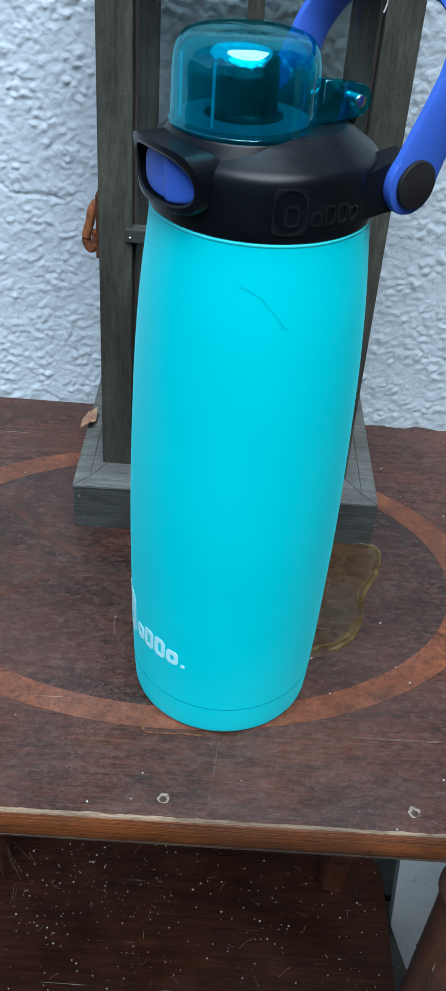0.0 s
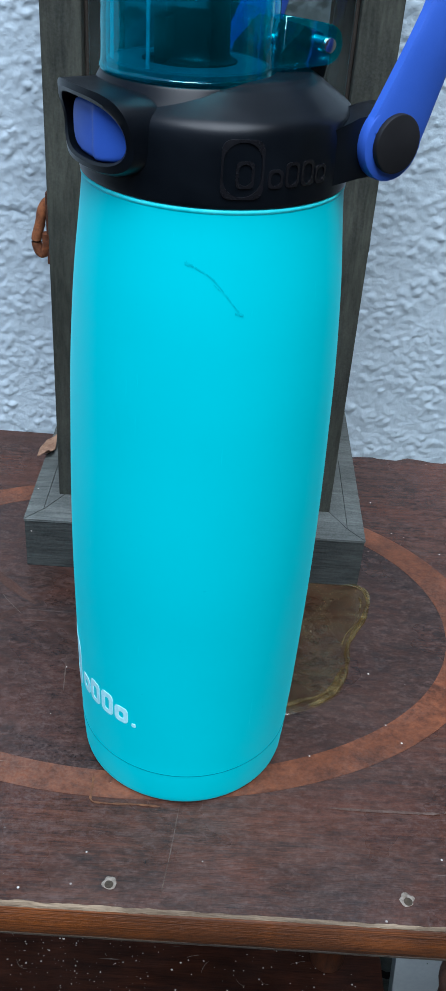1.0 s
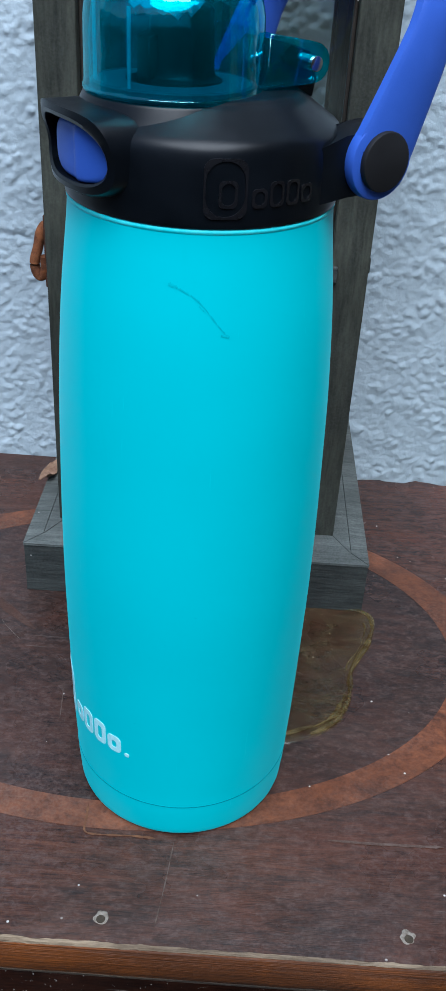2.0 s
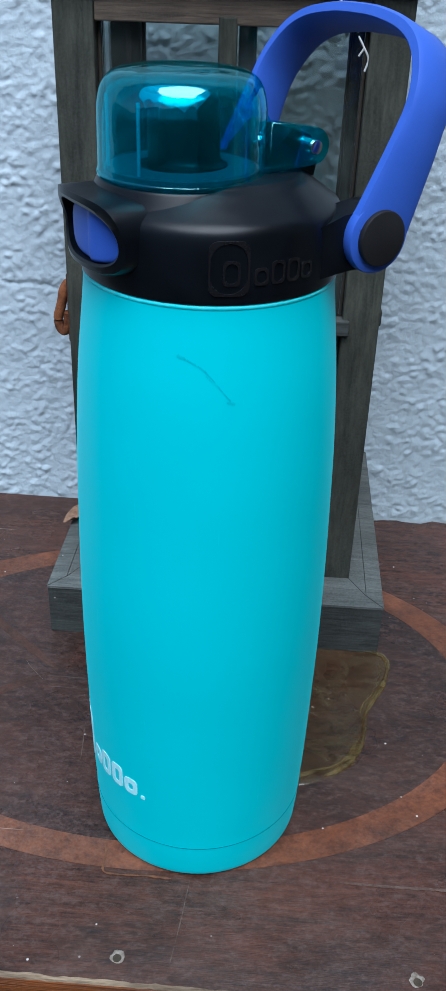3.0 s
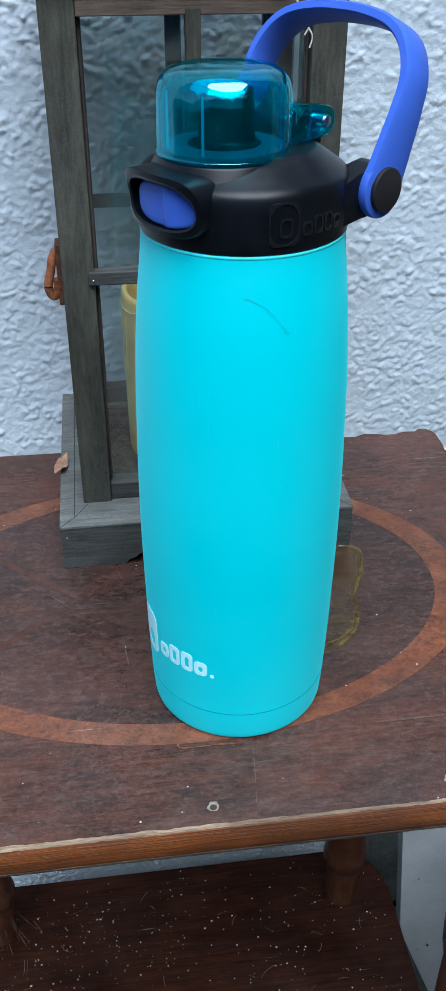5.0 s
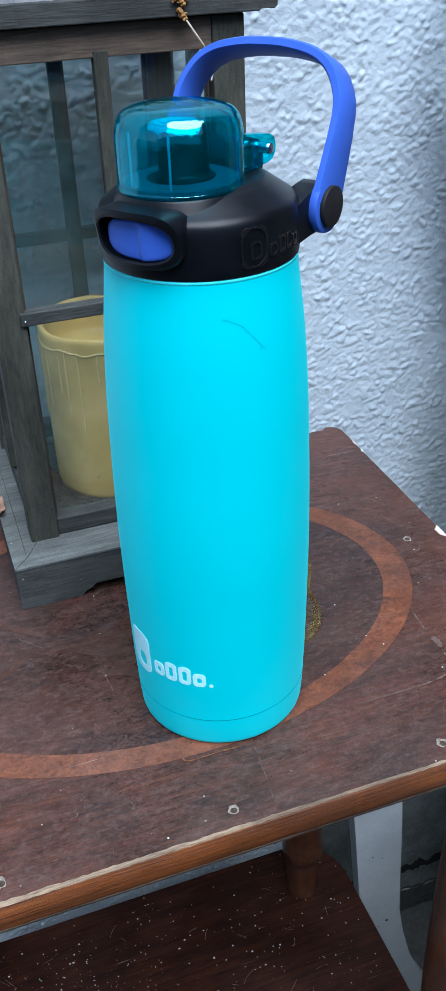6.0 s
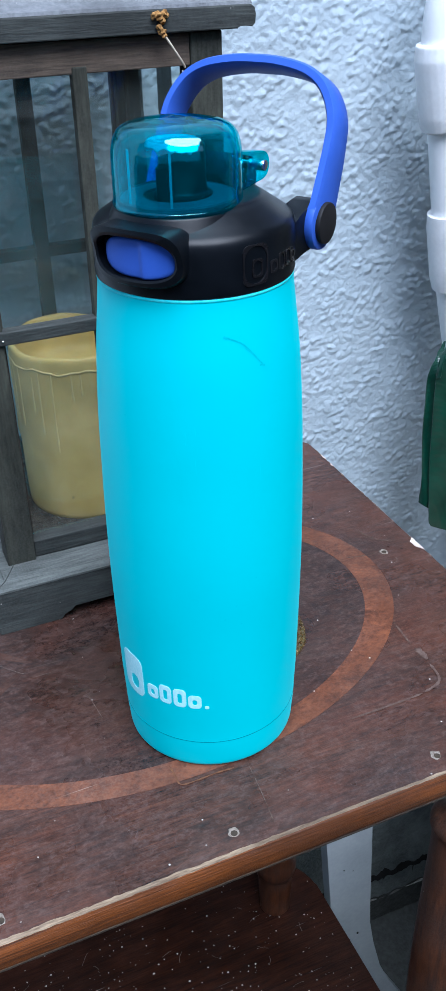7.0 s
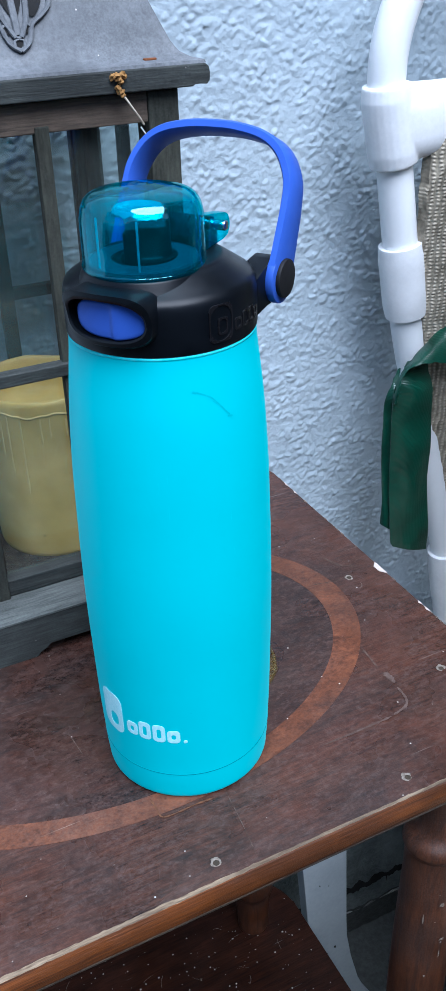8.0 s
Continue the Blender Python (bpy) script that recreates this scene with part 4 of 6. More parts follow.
LID = [(0.0382, 0.2336), (0.0388, 0.2340), (0.0390, 0.2360), (0.0390, 0.2450), (0.0387, 0.2510), (0.0376, 0.2540), (0.0345, 0.2563), (0.0305, 0.2590), (0.0270, 0.2612), (0.0225, 0.2625), (0.0, 0.2630)]
lid = part("lid", lathe(bmesh.new(), [(0.0, 0.2364)] + [LID[0]] + smooth_profile(LID[1:], 4), BX, BY, 96), M_BLACK, bottle, "black plastic screw lid", True)


def arc_point(p, z, radius):
    """On an upright drum round the bottle's axis, at a sideways offset p from the button's direction."""
    w = p / radius
    return AX + ED * (radius * math.cos(w)) + EP * (radius * math.sin(w)) + EZ * z


def soft_oval(a, b, power=3.0, n=64):
    """An oval with flattened sides, between an ellipse and a rectangle."""
    out = []
    for i in range(n):
        c, d = math.cos(2 * math.pi * i / n), math.sin(2 * math.pi * i / n)
        out.append((math.copysign(a * abs(c) ** (2 / power), c), math.copysign(b * abs(d) ** (2 / power), d)))
    return out


def ease(x, low, high):
    f = min(1.0, max(0.0, (x - low) / (high - low)))
    return f * f * (3 - 2 * f)


# the button's hooded housing wraps round the lid
hb = bmesh.new()
outer, inner = soft_oval(0.0202, 0.0101, 3.4), soft_oval(0.0170, 0.0074, 2.8)
HZ = 0.2482
loops = []
for outline, radius, lift in ((outer, 0.0335, 0.0), (outer, 0.0410, 0.0), ([(u * 0.985, v * 0.96) for u, v in outer], 0.0424, 0.0004), ([(u * 1.06, v * 1.12) for u, v in inner], 0.0427, 0.0004), (inner, 0.0420, 0.0002), (inner, 0.0372, 0.0)):
    loops.append([hb.verts.new(arc_point(u, HZ + lift + v + 0.0010 * ease(v, 0.002, 0.010), radius + (0.0020 * ease(v, -0.002, 0.008) if radius > 0.04 else 0))) for u, v in outline])
k = len(outer)
for a, b in zip(loops, loops[1:]):
    for i in range(k):
        hb.faces.new((a[i], a[(i + 1) % k], b[(i + 1) % k], b[i]))
hb.faces.new(loops[-1])
hb.faces.new(loops[0])
housing = part("button_housing", hb, M_BLACK, lid, "hooded black surround of the button", True)

bb = bmesh.new()
loops = []
press = soft_oval(0.0155, 0.0071, 2.8, 96)
for sc, radius in ((1.0, 0.0372), (1.0, 0.0396), (0.97, 0.0403), (0.92, 0.0406)) + tuple((0.86 - 0.06 * k, 0.0408 + 0.0002 * min(1, k / 5)) for k in range(15)):
    loops.append([bb.verts.new(arc_point(u * sc + 0.0013, HZ + v * sc, radius + 0.0011 * ease(u * sc, 0.0012, 0.0036) - 0.0014 * ease(u * sc, 0.0036, 0.013))) for u, v in press])
k = len(press)
for a, b in zip(loops, loops[1:]):
    for i in range(k):
        bb.faces.new((a[i], a[(i + 1) % k], b[(i + 1) % k], b[i]))
bb.faces.new(loops[-1])
bb.faces.new(loops[0])
part("button", bb, M_BLUE, lid, "royal blue push button", True)

# ears that carry the loop's pivots
PIV_D, PIV_P, PIV_Z = -0.0320, 0.0377, 0.2476
for s in (1, -1):
    line = [(0.010, 0.2365), (-0.012, 0.2367), (-0.024, 0.2380)]
    for i in range(9):
        w = radians(-110 + 220 * i / 8)
        line.append((PIV_D - 0.0088 * math.cos(w), PIV_Z + 0.0088 * math.sin(w)))
    line += [(-0.022, 0.2530), (-0.010, 0.2505), (0.010, 0.2490)]
    eb = bmesh.new()
    prism(eb, line, ED, EZ, EP, AX, s * 0.026, s * 0.0362, 0.0012)
    part("ear", eb, M_BLACK, lid, "", True)

# the carrying loop: a flat band that leans back over the lid
LEAN = radians(23)
UP = (EZ * math.cos(LEAN) - ED * math.sin(LEAN)).normalized()
ACROSS = EP.cross(UP).normalized()
base = place(PIV_D, 0, PIV_Z)
half = [(0.0377, 0.0), (0.0379, 0.014), (0.0379, 0.028), (0.0366, 0.039), (0.0312, 0.0485), (0.0230, 0.0538), (0.0110, 0.0563), (0.0, 0.0568)]
line = half + [(-p, s) for p, s in reversed(half[:-1])]
pts = smooth_path([base + EP * p + UP * s for p, s in line], 6)
total = len(pts) - 1


def band(i):
    e = min(i, total - i)
    w = 0.0074 + 0.0028 * max(0.0, 1 - e / 14)
    t = 0.0021
    return [(-w, -t * 0.6), (-w * 0.8, -t), (w * 0.8, -t), (w, -t * 0.6), (w, t * 0.6), (w * 0.8, t), (-w * 0.8, t), (-w, t * 0.6)]


loop = part("carry_loop", sweep(bmesh.new(), pts, band, side=ACROSS), M_BLUE, bottle, "royal blue flexible carrying loop", True)
for s in (1, -1):
    db = bmesh.new()
    disc = [(0.0105 * math.cos(2 * math.pi * i / 32), 0.0105 * math.sin(2 * math.pi * i / 32)) for i in range(32)]
    prism(db, disc, ED, EZ, EP, place(PIV_D, 0, PIV_Z), s * 0.0357, s * 0.0396, 0.0009)
    part("loop_end", db, M_BLUE, loop, "", True)
    db = bmesh.new()
    disc = [(0.0079 * math.cos(2 * math.pi * i / 32), 0.0079 * math.sin(2 * math.pi * i / 32)) for i in range(32)]
    prism(db, disc, ED, EZ, EP, place(PIV_D, 0, PIV_Z), s * 0.0394, s * 0.0416, 0.0006)
    part("pivot_disc", db, M_HUB, loop, "round black pivot cover", True)

# the clear cap over the spout, open below
CD = 0.0100
CC = place(CD, 0, 0)
CAP = [(0.0241, 0.2613), (0.0242, 0.2622), (0.0238, 0.2640), (0.0237, 0.2760), (0.0234, 0.2806), (0.0222, 0.2848), (0.0196, 0.2876), (0.0150, 0.2890), (0.0080, 0.2897), (0.0, 0.2899)]
INNER = [(0.0, 0.2878), (0.0150, 0.2868), (0.0192, 0.2852), (0.0213, 0.2820), (0.0223, 0.2760), (0.0224, 0.2640), (0.0224, 0.2613)]
part("cap_collar", lathe(bmesh.new(), smooth_profile([(0.0226, 0.2611), (0.0238, 0.2609), (0.0246, 0.2596), (0.0258, 0.2572), (0.0275, 0.2540)], 3), CC.x, CC.y, 72, False), M_BLACK, lid, "", True)
cap = part("cap", lathe(bmesh.new(), smooth_profile(CAP, 4) + INNER + [CAP[0]], CC.x, CC.y, 96, False), M_CAP, bottle, "transparent teal flip cap", True)
part("cap_rib", lathe(bmesh.new(), [(0.0226, 0.2616), (0.0236, 0.2616), (0.0236, 0.2625), (0.0226, 0.2625), (0.0226, 0.2616)], CC.x, CC.y, 64, False), M_CAP, cap, "", True)
for s in (1, -1):
    ab = bmesh.new()
    tab = [(-0.008, 0.2625), (-0.0230, 0.2638)]
    for i in range(9):
        w = radians(-80 + 160 * i / 8)
        tab.append((-0.0240 - 0.0052 * math.cos(w), 0.2688 + 0.0052 * math.sin(w)))
    tab += [(-0.0180, 0.2750), (-0.0085, 0.2765)]
    prism(ab, tab, ED, EZ, EP, AX, s * 0.0120, s * 0.0172, 0.0007)
    part("hinge_arm", ab, M_CAP, cap, "", True)
kb = bmesh.new()
prism(kb, [(-0.010, 0.2600), (-0.0290, 0.2590), (-0.0300, 0.2640), (-0.0270, 0.2710), (-0.0200, 0.2730), (-0.0120, 0.2660)], ED, EZ, EP, AX, -0.0112, 0.0112, 0.001)
part("hinge_block", kb, M_BLACK, lid, "", True)
nb = bmesh.new()
disc = [(0.0021 * math.cos(2 * math.pi * i / 16), 0.0021 * math.sin(2 * math.pi * i / 16)) for i in range(16)]
prism(nb, disc, ED, EZ, EP, place(-0.0238, 0, 0.2688), -0.0182, 0.0182, 0.0005)
part("hinge_pin", nb, M_STEEL, lid, "small steel hinge pin", True)
# teal ring added to tint the lid seen through the cap
part("cap_tint_ring", lathe(bmesh.new(), [(0.0128, 0.2626), (0.0213, 0.2622), (0.0213, 0.2634), (0.0128, 0.2638), (0.0128, 0.2626)], CC.x, CC.y, 64, False), M_TINT_RING, lid, "teal ring added to tint the cap's floor", True)
# ring added to draw the lit edge round the foot of the cap, inside
ln = bmesh.new()
lathe(ln, [(0.0206, 0.2616), (0.0220, 0.2616), (0.0220, 0.2634), (0.0212, 0.2638), (0.0206, 0.2628), (0.0206, 0.2616)], CC.x, CC.y, 72, False)
part("cap_foot_line", ln, M_FOOT_LINE, cap, "teal ring added for the lit edge inside the cap", True)
for p in (-0.0075, 0.0095):
    rbm = bmesh.new()
    w = math.asin(p / 0.0209)
    way = ED * math.cos(w) + EP * math.sin(w)
    sweep(rbm, [CC + way * 0.0208 + EZ * (0.2622 + 0.020 * k / 4) for k in range(5)], round_section(0.0005, 6), side=EP)
    part("cap_rib", rbm, M_PALE_BLUE, cap, "", True)
# the spout under the cap
sb = bmesh.new()
lathe(sb, smooth_profile([(0.0112, 0.2620), (0.0110, 0.2642), (0.0090, 0.2655), (0.0087, 0.2720), (0.0084, 0.2795), (0.0080, 0.2815), (0.0054, 0.2826), (0.0, 0.2822)], 3), CC.x + 0.002, CC.y, 40)
spout = part("spout", sb, M_BLACK, lid, "dark drinking spout under the cap", True)
# pale wavy ring added as the highlight along the spout's rim
mp = bmesh.new()
MC = CC + ED * 0.0022
rings = []
for r_, z_, wave in ((0.0080, 0.2804, 1.6), (0.0094, 0.2802, 1.6), (0.0100, 0.2813, 0.8), (0.0096, 0.2826, 0.2), (0.0090, 0.2833, 0.0), (0.0068, 0.2827, 0.0)):
    ring = []
    for i in range(48):
        w = 2 * math.pi * i / 48
        jig = wave * (0.0009 * noise.noise((math.cos(w) * 2.6, math.sin(w) * 2.6, 4)) + 0.0004 * math.sin(i * 1.9))
        ring.append(mp.verts.new((MC.x + r_ * math.cos(w), MC.y + r_ * math.sin(w), z_ + jig)))
    rings.append(ring)
for a, b in zip(rings, rings[1:]):
    for i in range(48):
        mp.faces.new((a[i], a[(i + 1) % 48], b[(i + 1) % 48], b[i]))
mp.faces.new(rings[0])
mp.faces.new(rings[-1])
part("spout_highlight", mp, M_PALE_BLUE, spout, "pale ring that stands for the spout's highlight", True)
cbm = bmesh.new()
prism(cbm, [(0.010, 0.2628), (0.0195, 0.2628), (0.0195, 0.2745), (0.017, 0.2755), (0.010, 0.2700)], ED, EZ, EP, AX, -0.0032, 0.0032, 0.0005)
part("catch", cbm, M_BLACK, lid, "", True)


def wrapped(bm, a0, a1, low, high, radius, proud, cols):
    """A patch that follows a drum round the bottle's axis between two angles; low and high give its edges."""
    rows_ = []
    for i in range(cols + 1):
        f = i / cols
        w = radians(a0 + (a1 - a0) * f)
        col = []
        for j in range(5):
            z = low(f) + (high(f) - low(f)) * j / 4
            r = radius(z) + proud
            col.append(bm.verts.new((BX + r * math.cos(w), BY + r * math.sin(w), z + BZ)))
        rows_.append(col)
    for a, b in zip(rows_, rows_[1:]):
        for j in range(4):
            bm.faces.new((a[j], b[j], b[j + 1], a[j + 1]))
    rim = [c[0] for c in rows_] + rows_[-1][1:] + [c[4] for c in reversed(rows_[:-1])] + rows_[0][3:0:-1]
    sunk = []
    for v in rim:
        d = Vector((v.co.x - BX, v.co.y - BY, 0))
        sunk.append(bm.verts.new(v.co - d.normalized() * (proud + 0.0004)))
    for i in range(len(rim)):
        j = (i + 1) % len(rim)
        bm.faces.new((rim[i], rim[j], sunk[j], sunk[i]))
    return bm


def pill(f, c, h):
    e = min(f, 1 - f)
    return h * math.sqrt(max(0.0, 1 - (1 - min(1.0, e / 0.3)) ** 2)) * 0.92 + h * 0.08


def even_outline(points, count):
    """An outline's points, taken anew at even steps."""
    p = np.array(points + points[:1])
    d = np.concatenate([[0], np.cumsum(np.hypot(*np.diff(p, axis=0).T))])
    at = np.linspace(0, d[-1], count, endpoint=False)
    return list(zip(np.interp(at, d, p[:, 0]), np.interp(at, d, p[:, 1])))


def ring_mark(turn, zc, half_w, half_h, corner, hole, radius, proud, count=56):
    """A rounded plate with a rounded hole (its centre and half sizes) that follows the bottle's drum."""
    ox, oz, hw, hh = hole
    outer = even_outline(rounded_rect(-half_w, half_w, -half_h, half_h, corner), count)
    inner = even_outline(rounded_rect(ox - hw, ox + hw, oz - hh, oz + hh, min(hw, hh) * 0.95), count)
    r0 = radius(zc)
    bm = bmesh.new()

    def on_drum(u, v, lift):
        w, r = radians(turn) + u / r0, radius(zc + v) + lift
        return bm.verts.new((BX + r * math.cos(w), BY + r * math.sin(w), zc + v + BZ))

    loops_ = [[on_drum(u, v, -0.0004) for u, v in outer]]
    for f in (0.0, 0.33, 0.67, 1.0):
        loops_.append([on_drum(a[0] + (b[0] - a[0]) * f, a[1] + (b[1] - a[1]) * f, proud) for a, b in zip(outer, inner)])
    loops_.append([on_drum(u, v, -0.0004) for u, v in inner])
    for a, b in zip(loops_, loops_[1:]):
        for i in range(count):
            bm.faces.new((a[i], a[(i + 1) % count], b[(i + 1) % count], b[i]))
    return bm


def badge(bm, a0, a1, zc, h, radius, proud):
    return wrapped(bm, a0, a1, lambda f: zc - pill(f, zc, h), lambda f: zc + pill(f, zc, h), radius, proud, 14)


# white printed mark low on the body, as plain shapes
part("printed_badge", ring_mark(-167.5, 0.0468, 0.0078, 0.0120, 0.0045, (0.0014, -0.0042, 0.0030, 0.0040), body_radius, 0.00012), M_PRINT, bottle, "white printed badge shape")
for turn, zc, h in ((-149.5, 0.0435, 0.0040), (-140.2, 0.0448, 0.0054), (-130.6, 0.0448, 0.0054), (-121.2, 0.0435, 0.0040)):
    part("printed_bar", ring_mark(turn, zc, 0.0031, h, 0.0020, (0.0, -0.0002, 0.0011, h - 0.0024), body_radius, 0.00012, 40), M_PRINT, bottle, "white printed bar")
part("printed_bar", badge(bmesh.new(), -115.2, -112.6, 0.0404, 0.0009, body_radius, 0.00012), M_PRINT, bottle, "white printed bar")


def lid_radius(z):
    return float(np.interp(z, [q for _, q in LID], [p for p, _ in LID]))


# raised mark on the lid, as plain shapes
part("raised_frame", ring_mark(-77.8, 0.2436, 0.0056, 0.0074, 0.0026, (0.0, 0.0, 0.0050, 0.0068), lid_radius, 0.0004), M_MARK, lid, "raised black mark")
for turn, zc, w, h in ((-76.8, 0.2424, 0.0024, 0.0034), (-64.5, 0.2412, 0.0021, 0.0024), (-57.2, 0.2420, 0.0021, 0.0032), (-49.9, 0.2420, 0.0021, 0.0032), (-42.6, 0.2412, 0.0021, 0.0024)):
    part("raised_bar", ring_mark(turn, zc, w, h, 0.0012, (0.0, 0.0, w - 0.0007, h - 0.0007), lid_radius, 0.00035, 32), M_MARK, lid, "raised black mark")

# scuff on the upper body, and small marks
for pts_, w in ((((-97.5, 0.2192), (-93, 0.2176), (-87, 0.2153), (-81.5, 0.2110), (-77, 0.2070), (-74, 0.2048)), 0.0008), (((-98, 0.2188), (-96, 0.2182)), 0.0010), (((-77.5, 0.2056), (-74, 0.2052)), 0.0008), (((-86, 0.2135), (-83.5, 0.2118)), 0.0005)):
    qb = bmesh.new()
    path = smooth_path([(a, z, 0) for a, z in pts_], 8)
    edge_a, edge_b = [], []
    for i, q in enumerate(path):
        ww = w * (0.6 + 0.7 * noise.noise((i * 0.9, 5, w * 900)))
        for sgn, store in ((1, edge_a), (-1, edge_b)):
            z = q.y + sgn * ww * 0.6
            r = body_radius(z) + 0.00012
            store.append(qb.verts.new((BX + r * math.cos(radians(q.x)), BY + r * math.sin(radians(q.x)), z + BZ)))
    for i in range(len(path) - 1):
        if len(path) < 12 or noise.noise((i * 0.55, 8, 2)) > -0.22:
            qb.faces.new((edge_a[i], edge_a[i + 1], edge_b[i + 1], edge_b[i]))
    part("scuff", qb, M_SCUFF, bottle, "dark scuff mark on the coating")

# ---- the candle lantern ----
LX0, LX1, LY0, LY1 = -0.0748, 0.0665, 0.4838, 0.623
lantern = thing("candle_lantern", (-0.0045, 0.558, 0.0004), "weathered grey wooden candle lantern with glass panes on the table", "lantern")
Z0 = 0.0004


def plinth():
    """The lantern's base: four boards with cut-out feet, and a mitred top."""
    x0, x1, y0, y1, h = -0.0884, 0.083, 0.4611, 0.6275, 0.0283
    foot, drop = 0.036, 0.0070
    for (a0, a1), horizontal, fixed, inward in (((x0, x1), True, y0, 1), ((x0, x1), True, y1, -1), ((y0, y1), False, x0, 1), ((y0, y1), False, x1, -1)):
        m0, m1 = a0 + foot, a1 - foot
        line = [(a0, Z0), (m0, Z0), (m0 + 0.0025, Z0 + 0.003), (m0 + 0.006, Z0 + 0.0042), (m0 + 0.009, Z0 + drop), (m1 - 0.009, Z0 + drop), (m1 - 0.006, Z0 + 0.0042), (m1 - 0.0025, Z0 + 0.003), (m1, Z0), (a1, Z0), (a1, h), (a0, h)]
        if not horizontal:
            line = [(min(max(u, y0 + 0.0121), y1 - 0.0121), v) for u, v in line]
        bm = bmesh.new()
        if horizontal:
            prism(bm, line, X, Z, Y, (0, fixed, 0), 0, inward * 0.012)
        else:
            prism(bm, line, Y, Z, X, (fixed, 0, 0), 0, inward * 0.012)
        part("base_board", bm, M_GREYWOOD_X, lantern, "grey base board with cut-out feet")
    def frame_ring(name, ox, oy, ix, iy, za, zb, zc):
        for (p, q, r, s) in (((x0 + ox, y0 + oy), (x1 - ox, y0 + oy), (x1 - ix, y0 + iy), (x0 + ix, y0 + iy)),
                             ((x1 - ox, y0 + oy), (x1 - ox, y1 - ox), (x1 - ix, y1 - ix), (x1 - ix, y0 + iy)),
                             ((x1 - ox, y1 - ox), (x0 + ox, y1 - ox), (x0 + ix, y1 - ix), (x1 - ix, y1 - ix)),
                             ((x0 + ox, y1 - ox), (x0 + ox, y0 + oy), (x0 + ix, y0 + iy), (x0 + ix, y1 - ix))):
            mid_ = [(p[0] + q[0] + r[0] + s[0]) / 4, (p[1] + q[1] + r[1] + s[1]) / 4]
            def pull(v):
                d = Vector((mid_[0] - v[0], mid_[1] - v[1]))
                k_ = 0.0003 / max(d.length, 1e-6)
                return (v[0] + d.x * k_, v[1] + d.y * k_)
            p2, q2, r2, s2 = map(pull, (p, q, r, s))
            bm = bmesh.new()
            top = [bm.verts.new((*p2, zb)), bm.verts.new((*q2, zb)), bm.verts.new((*r2, zc)), bm.verts.new((*s2, zc))]
            low = [bm.verts.new((*v, za)) for v in (p2, q2, r2, s2)]
            bm.faces.new(top)
            bm.faces.new(low)
            for i in range(4):
                bm.faces.new((top[i], top[(i + 1) % 4], low[(i + 1) % 4], low[i]))
            part(name, bm, M_MOULD, lantern, "mitred grey moulding, painted paler for light from above")
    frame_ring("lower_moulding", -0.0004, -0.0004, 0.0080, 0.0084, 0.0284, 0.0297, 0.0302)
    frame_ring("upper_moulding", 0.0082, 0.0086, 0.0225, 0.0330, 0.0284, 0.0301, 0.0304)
    part("floor_plate", one_box(x0 + 0.015, x1 - 0.015, y0 + 0.026, y1 - 0.012, 0.0150, 0.0262), M_LITTER, lantern, "lantern floor strewn with dark brown litter")


plinth()
CW = 0.0165
TOPZ = 0.3035
for x in (LX0, LX1 - CW):
    for y in (LY0, LY1 - CW):
        part("post", one_box(x, x + CW, y, y + CW, 0.0262, TOPZ, bevel=0.0007), M_GREYWOOD, lantern, "weathered upright corner post")


def lantern_side(flip, axis):
    """Rails, glazing bars and pane of one side; axis 0 is a side along x."""
    if axis == 0:
        a0, a1, face = LX0 + CW, LX1 - CW, (LY0 if not flip else LY1)
    else:
        a0, a1, face = LY0 + CW, LY1 - CW, (LX0 if not flip else LX1)
    inw = -1 if flip else 1

    def slab(name, u0, u1, z0, z1, d0, d1, mat, label="", bevel=0.0006):
        f0, f1 = sorted((face + inw * d0, face + inw * d1))
        if axis == 0:
            return part(name, one_box(u0, u1, f0, f1, z0, z1, bevel=bevel), mat, lantern, label)
        return part(name, one_box(f0, f1, u0, u1, z0, z1, bevel=bevel), mat, lantern, label)

    slab("top_rail", a0 + 0.0001, a1 - 0.0001, 0.2889, TOPZ - 0.0002, 0.0010, 0.0130, M_RAIL, "brown-grey top rail")
    slab("bottom_rail", a0 + 0.0001, a1 - 0.0001, 0.0305, 0.0415, 0.0020, 0.0130, M_GREYWOOD_X, "dark grey bottom rail")
    slab("stop_strip", a0 + 0.0001, a0 + 0.0016, 0.0432, 0.2883, 0.0062, 0.0120, M_STRIP)
    slab("stop_strip", a1 - 0.0016, a1 - 0.0001, 0.0432, 0.2883, 0.0062, 0.0120, M_STRIP)
    c = (a0 + a1) / 2 + (0.0055 if axis == 1 else 0.0004 if flip else -0.0013)
    wide = 0.0036 if axis == 0 and not flip else 0.0046
    slab("glazing_bar", c - wide, c + wide, 0.0432, 0.2920, 0.0004, 0.0062, M_GREYWOOD, "thin upright glazing bar")
    slab("cross_bar", a0 - 0.003, a1 + 0.003, 0.1648, 0.1719, -0.0022, 0.0055, M_GREYWOOD_X, "thin grey cross bar")
    pane = slab("pane", a0 + 0.0017, a1 - 0.0017, 0.0433, 0.2884, 0.0074, 0.0092, M_PANE, "glass pane with dust and painted haze", 0.0)
    pane.visible_shadow = False


for flip in (False, True):
    for axis in (0, 1):
        lantern_side(flip, axis)

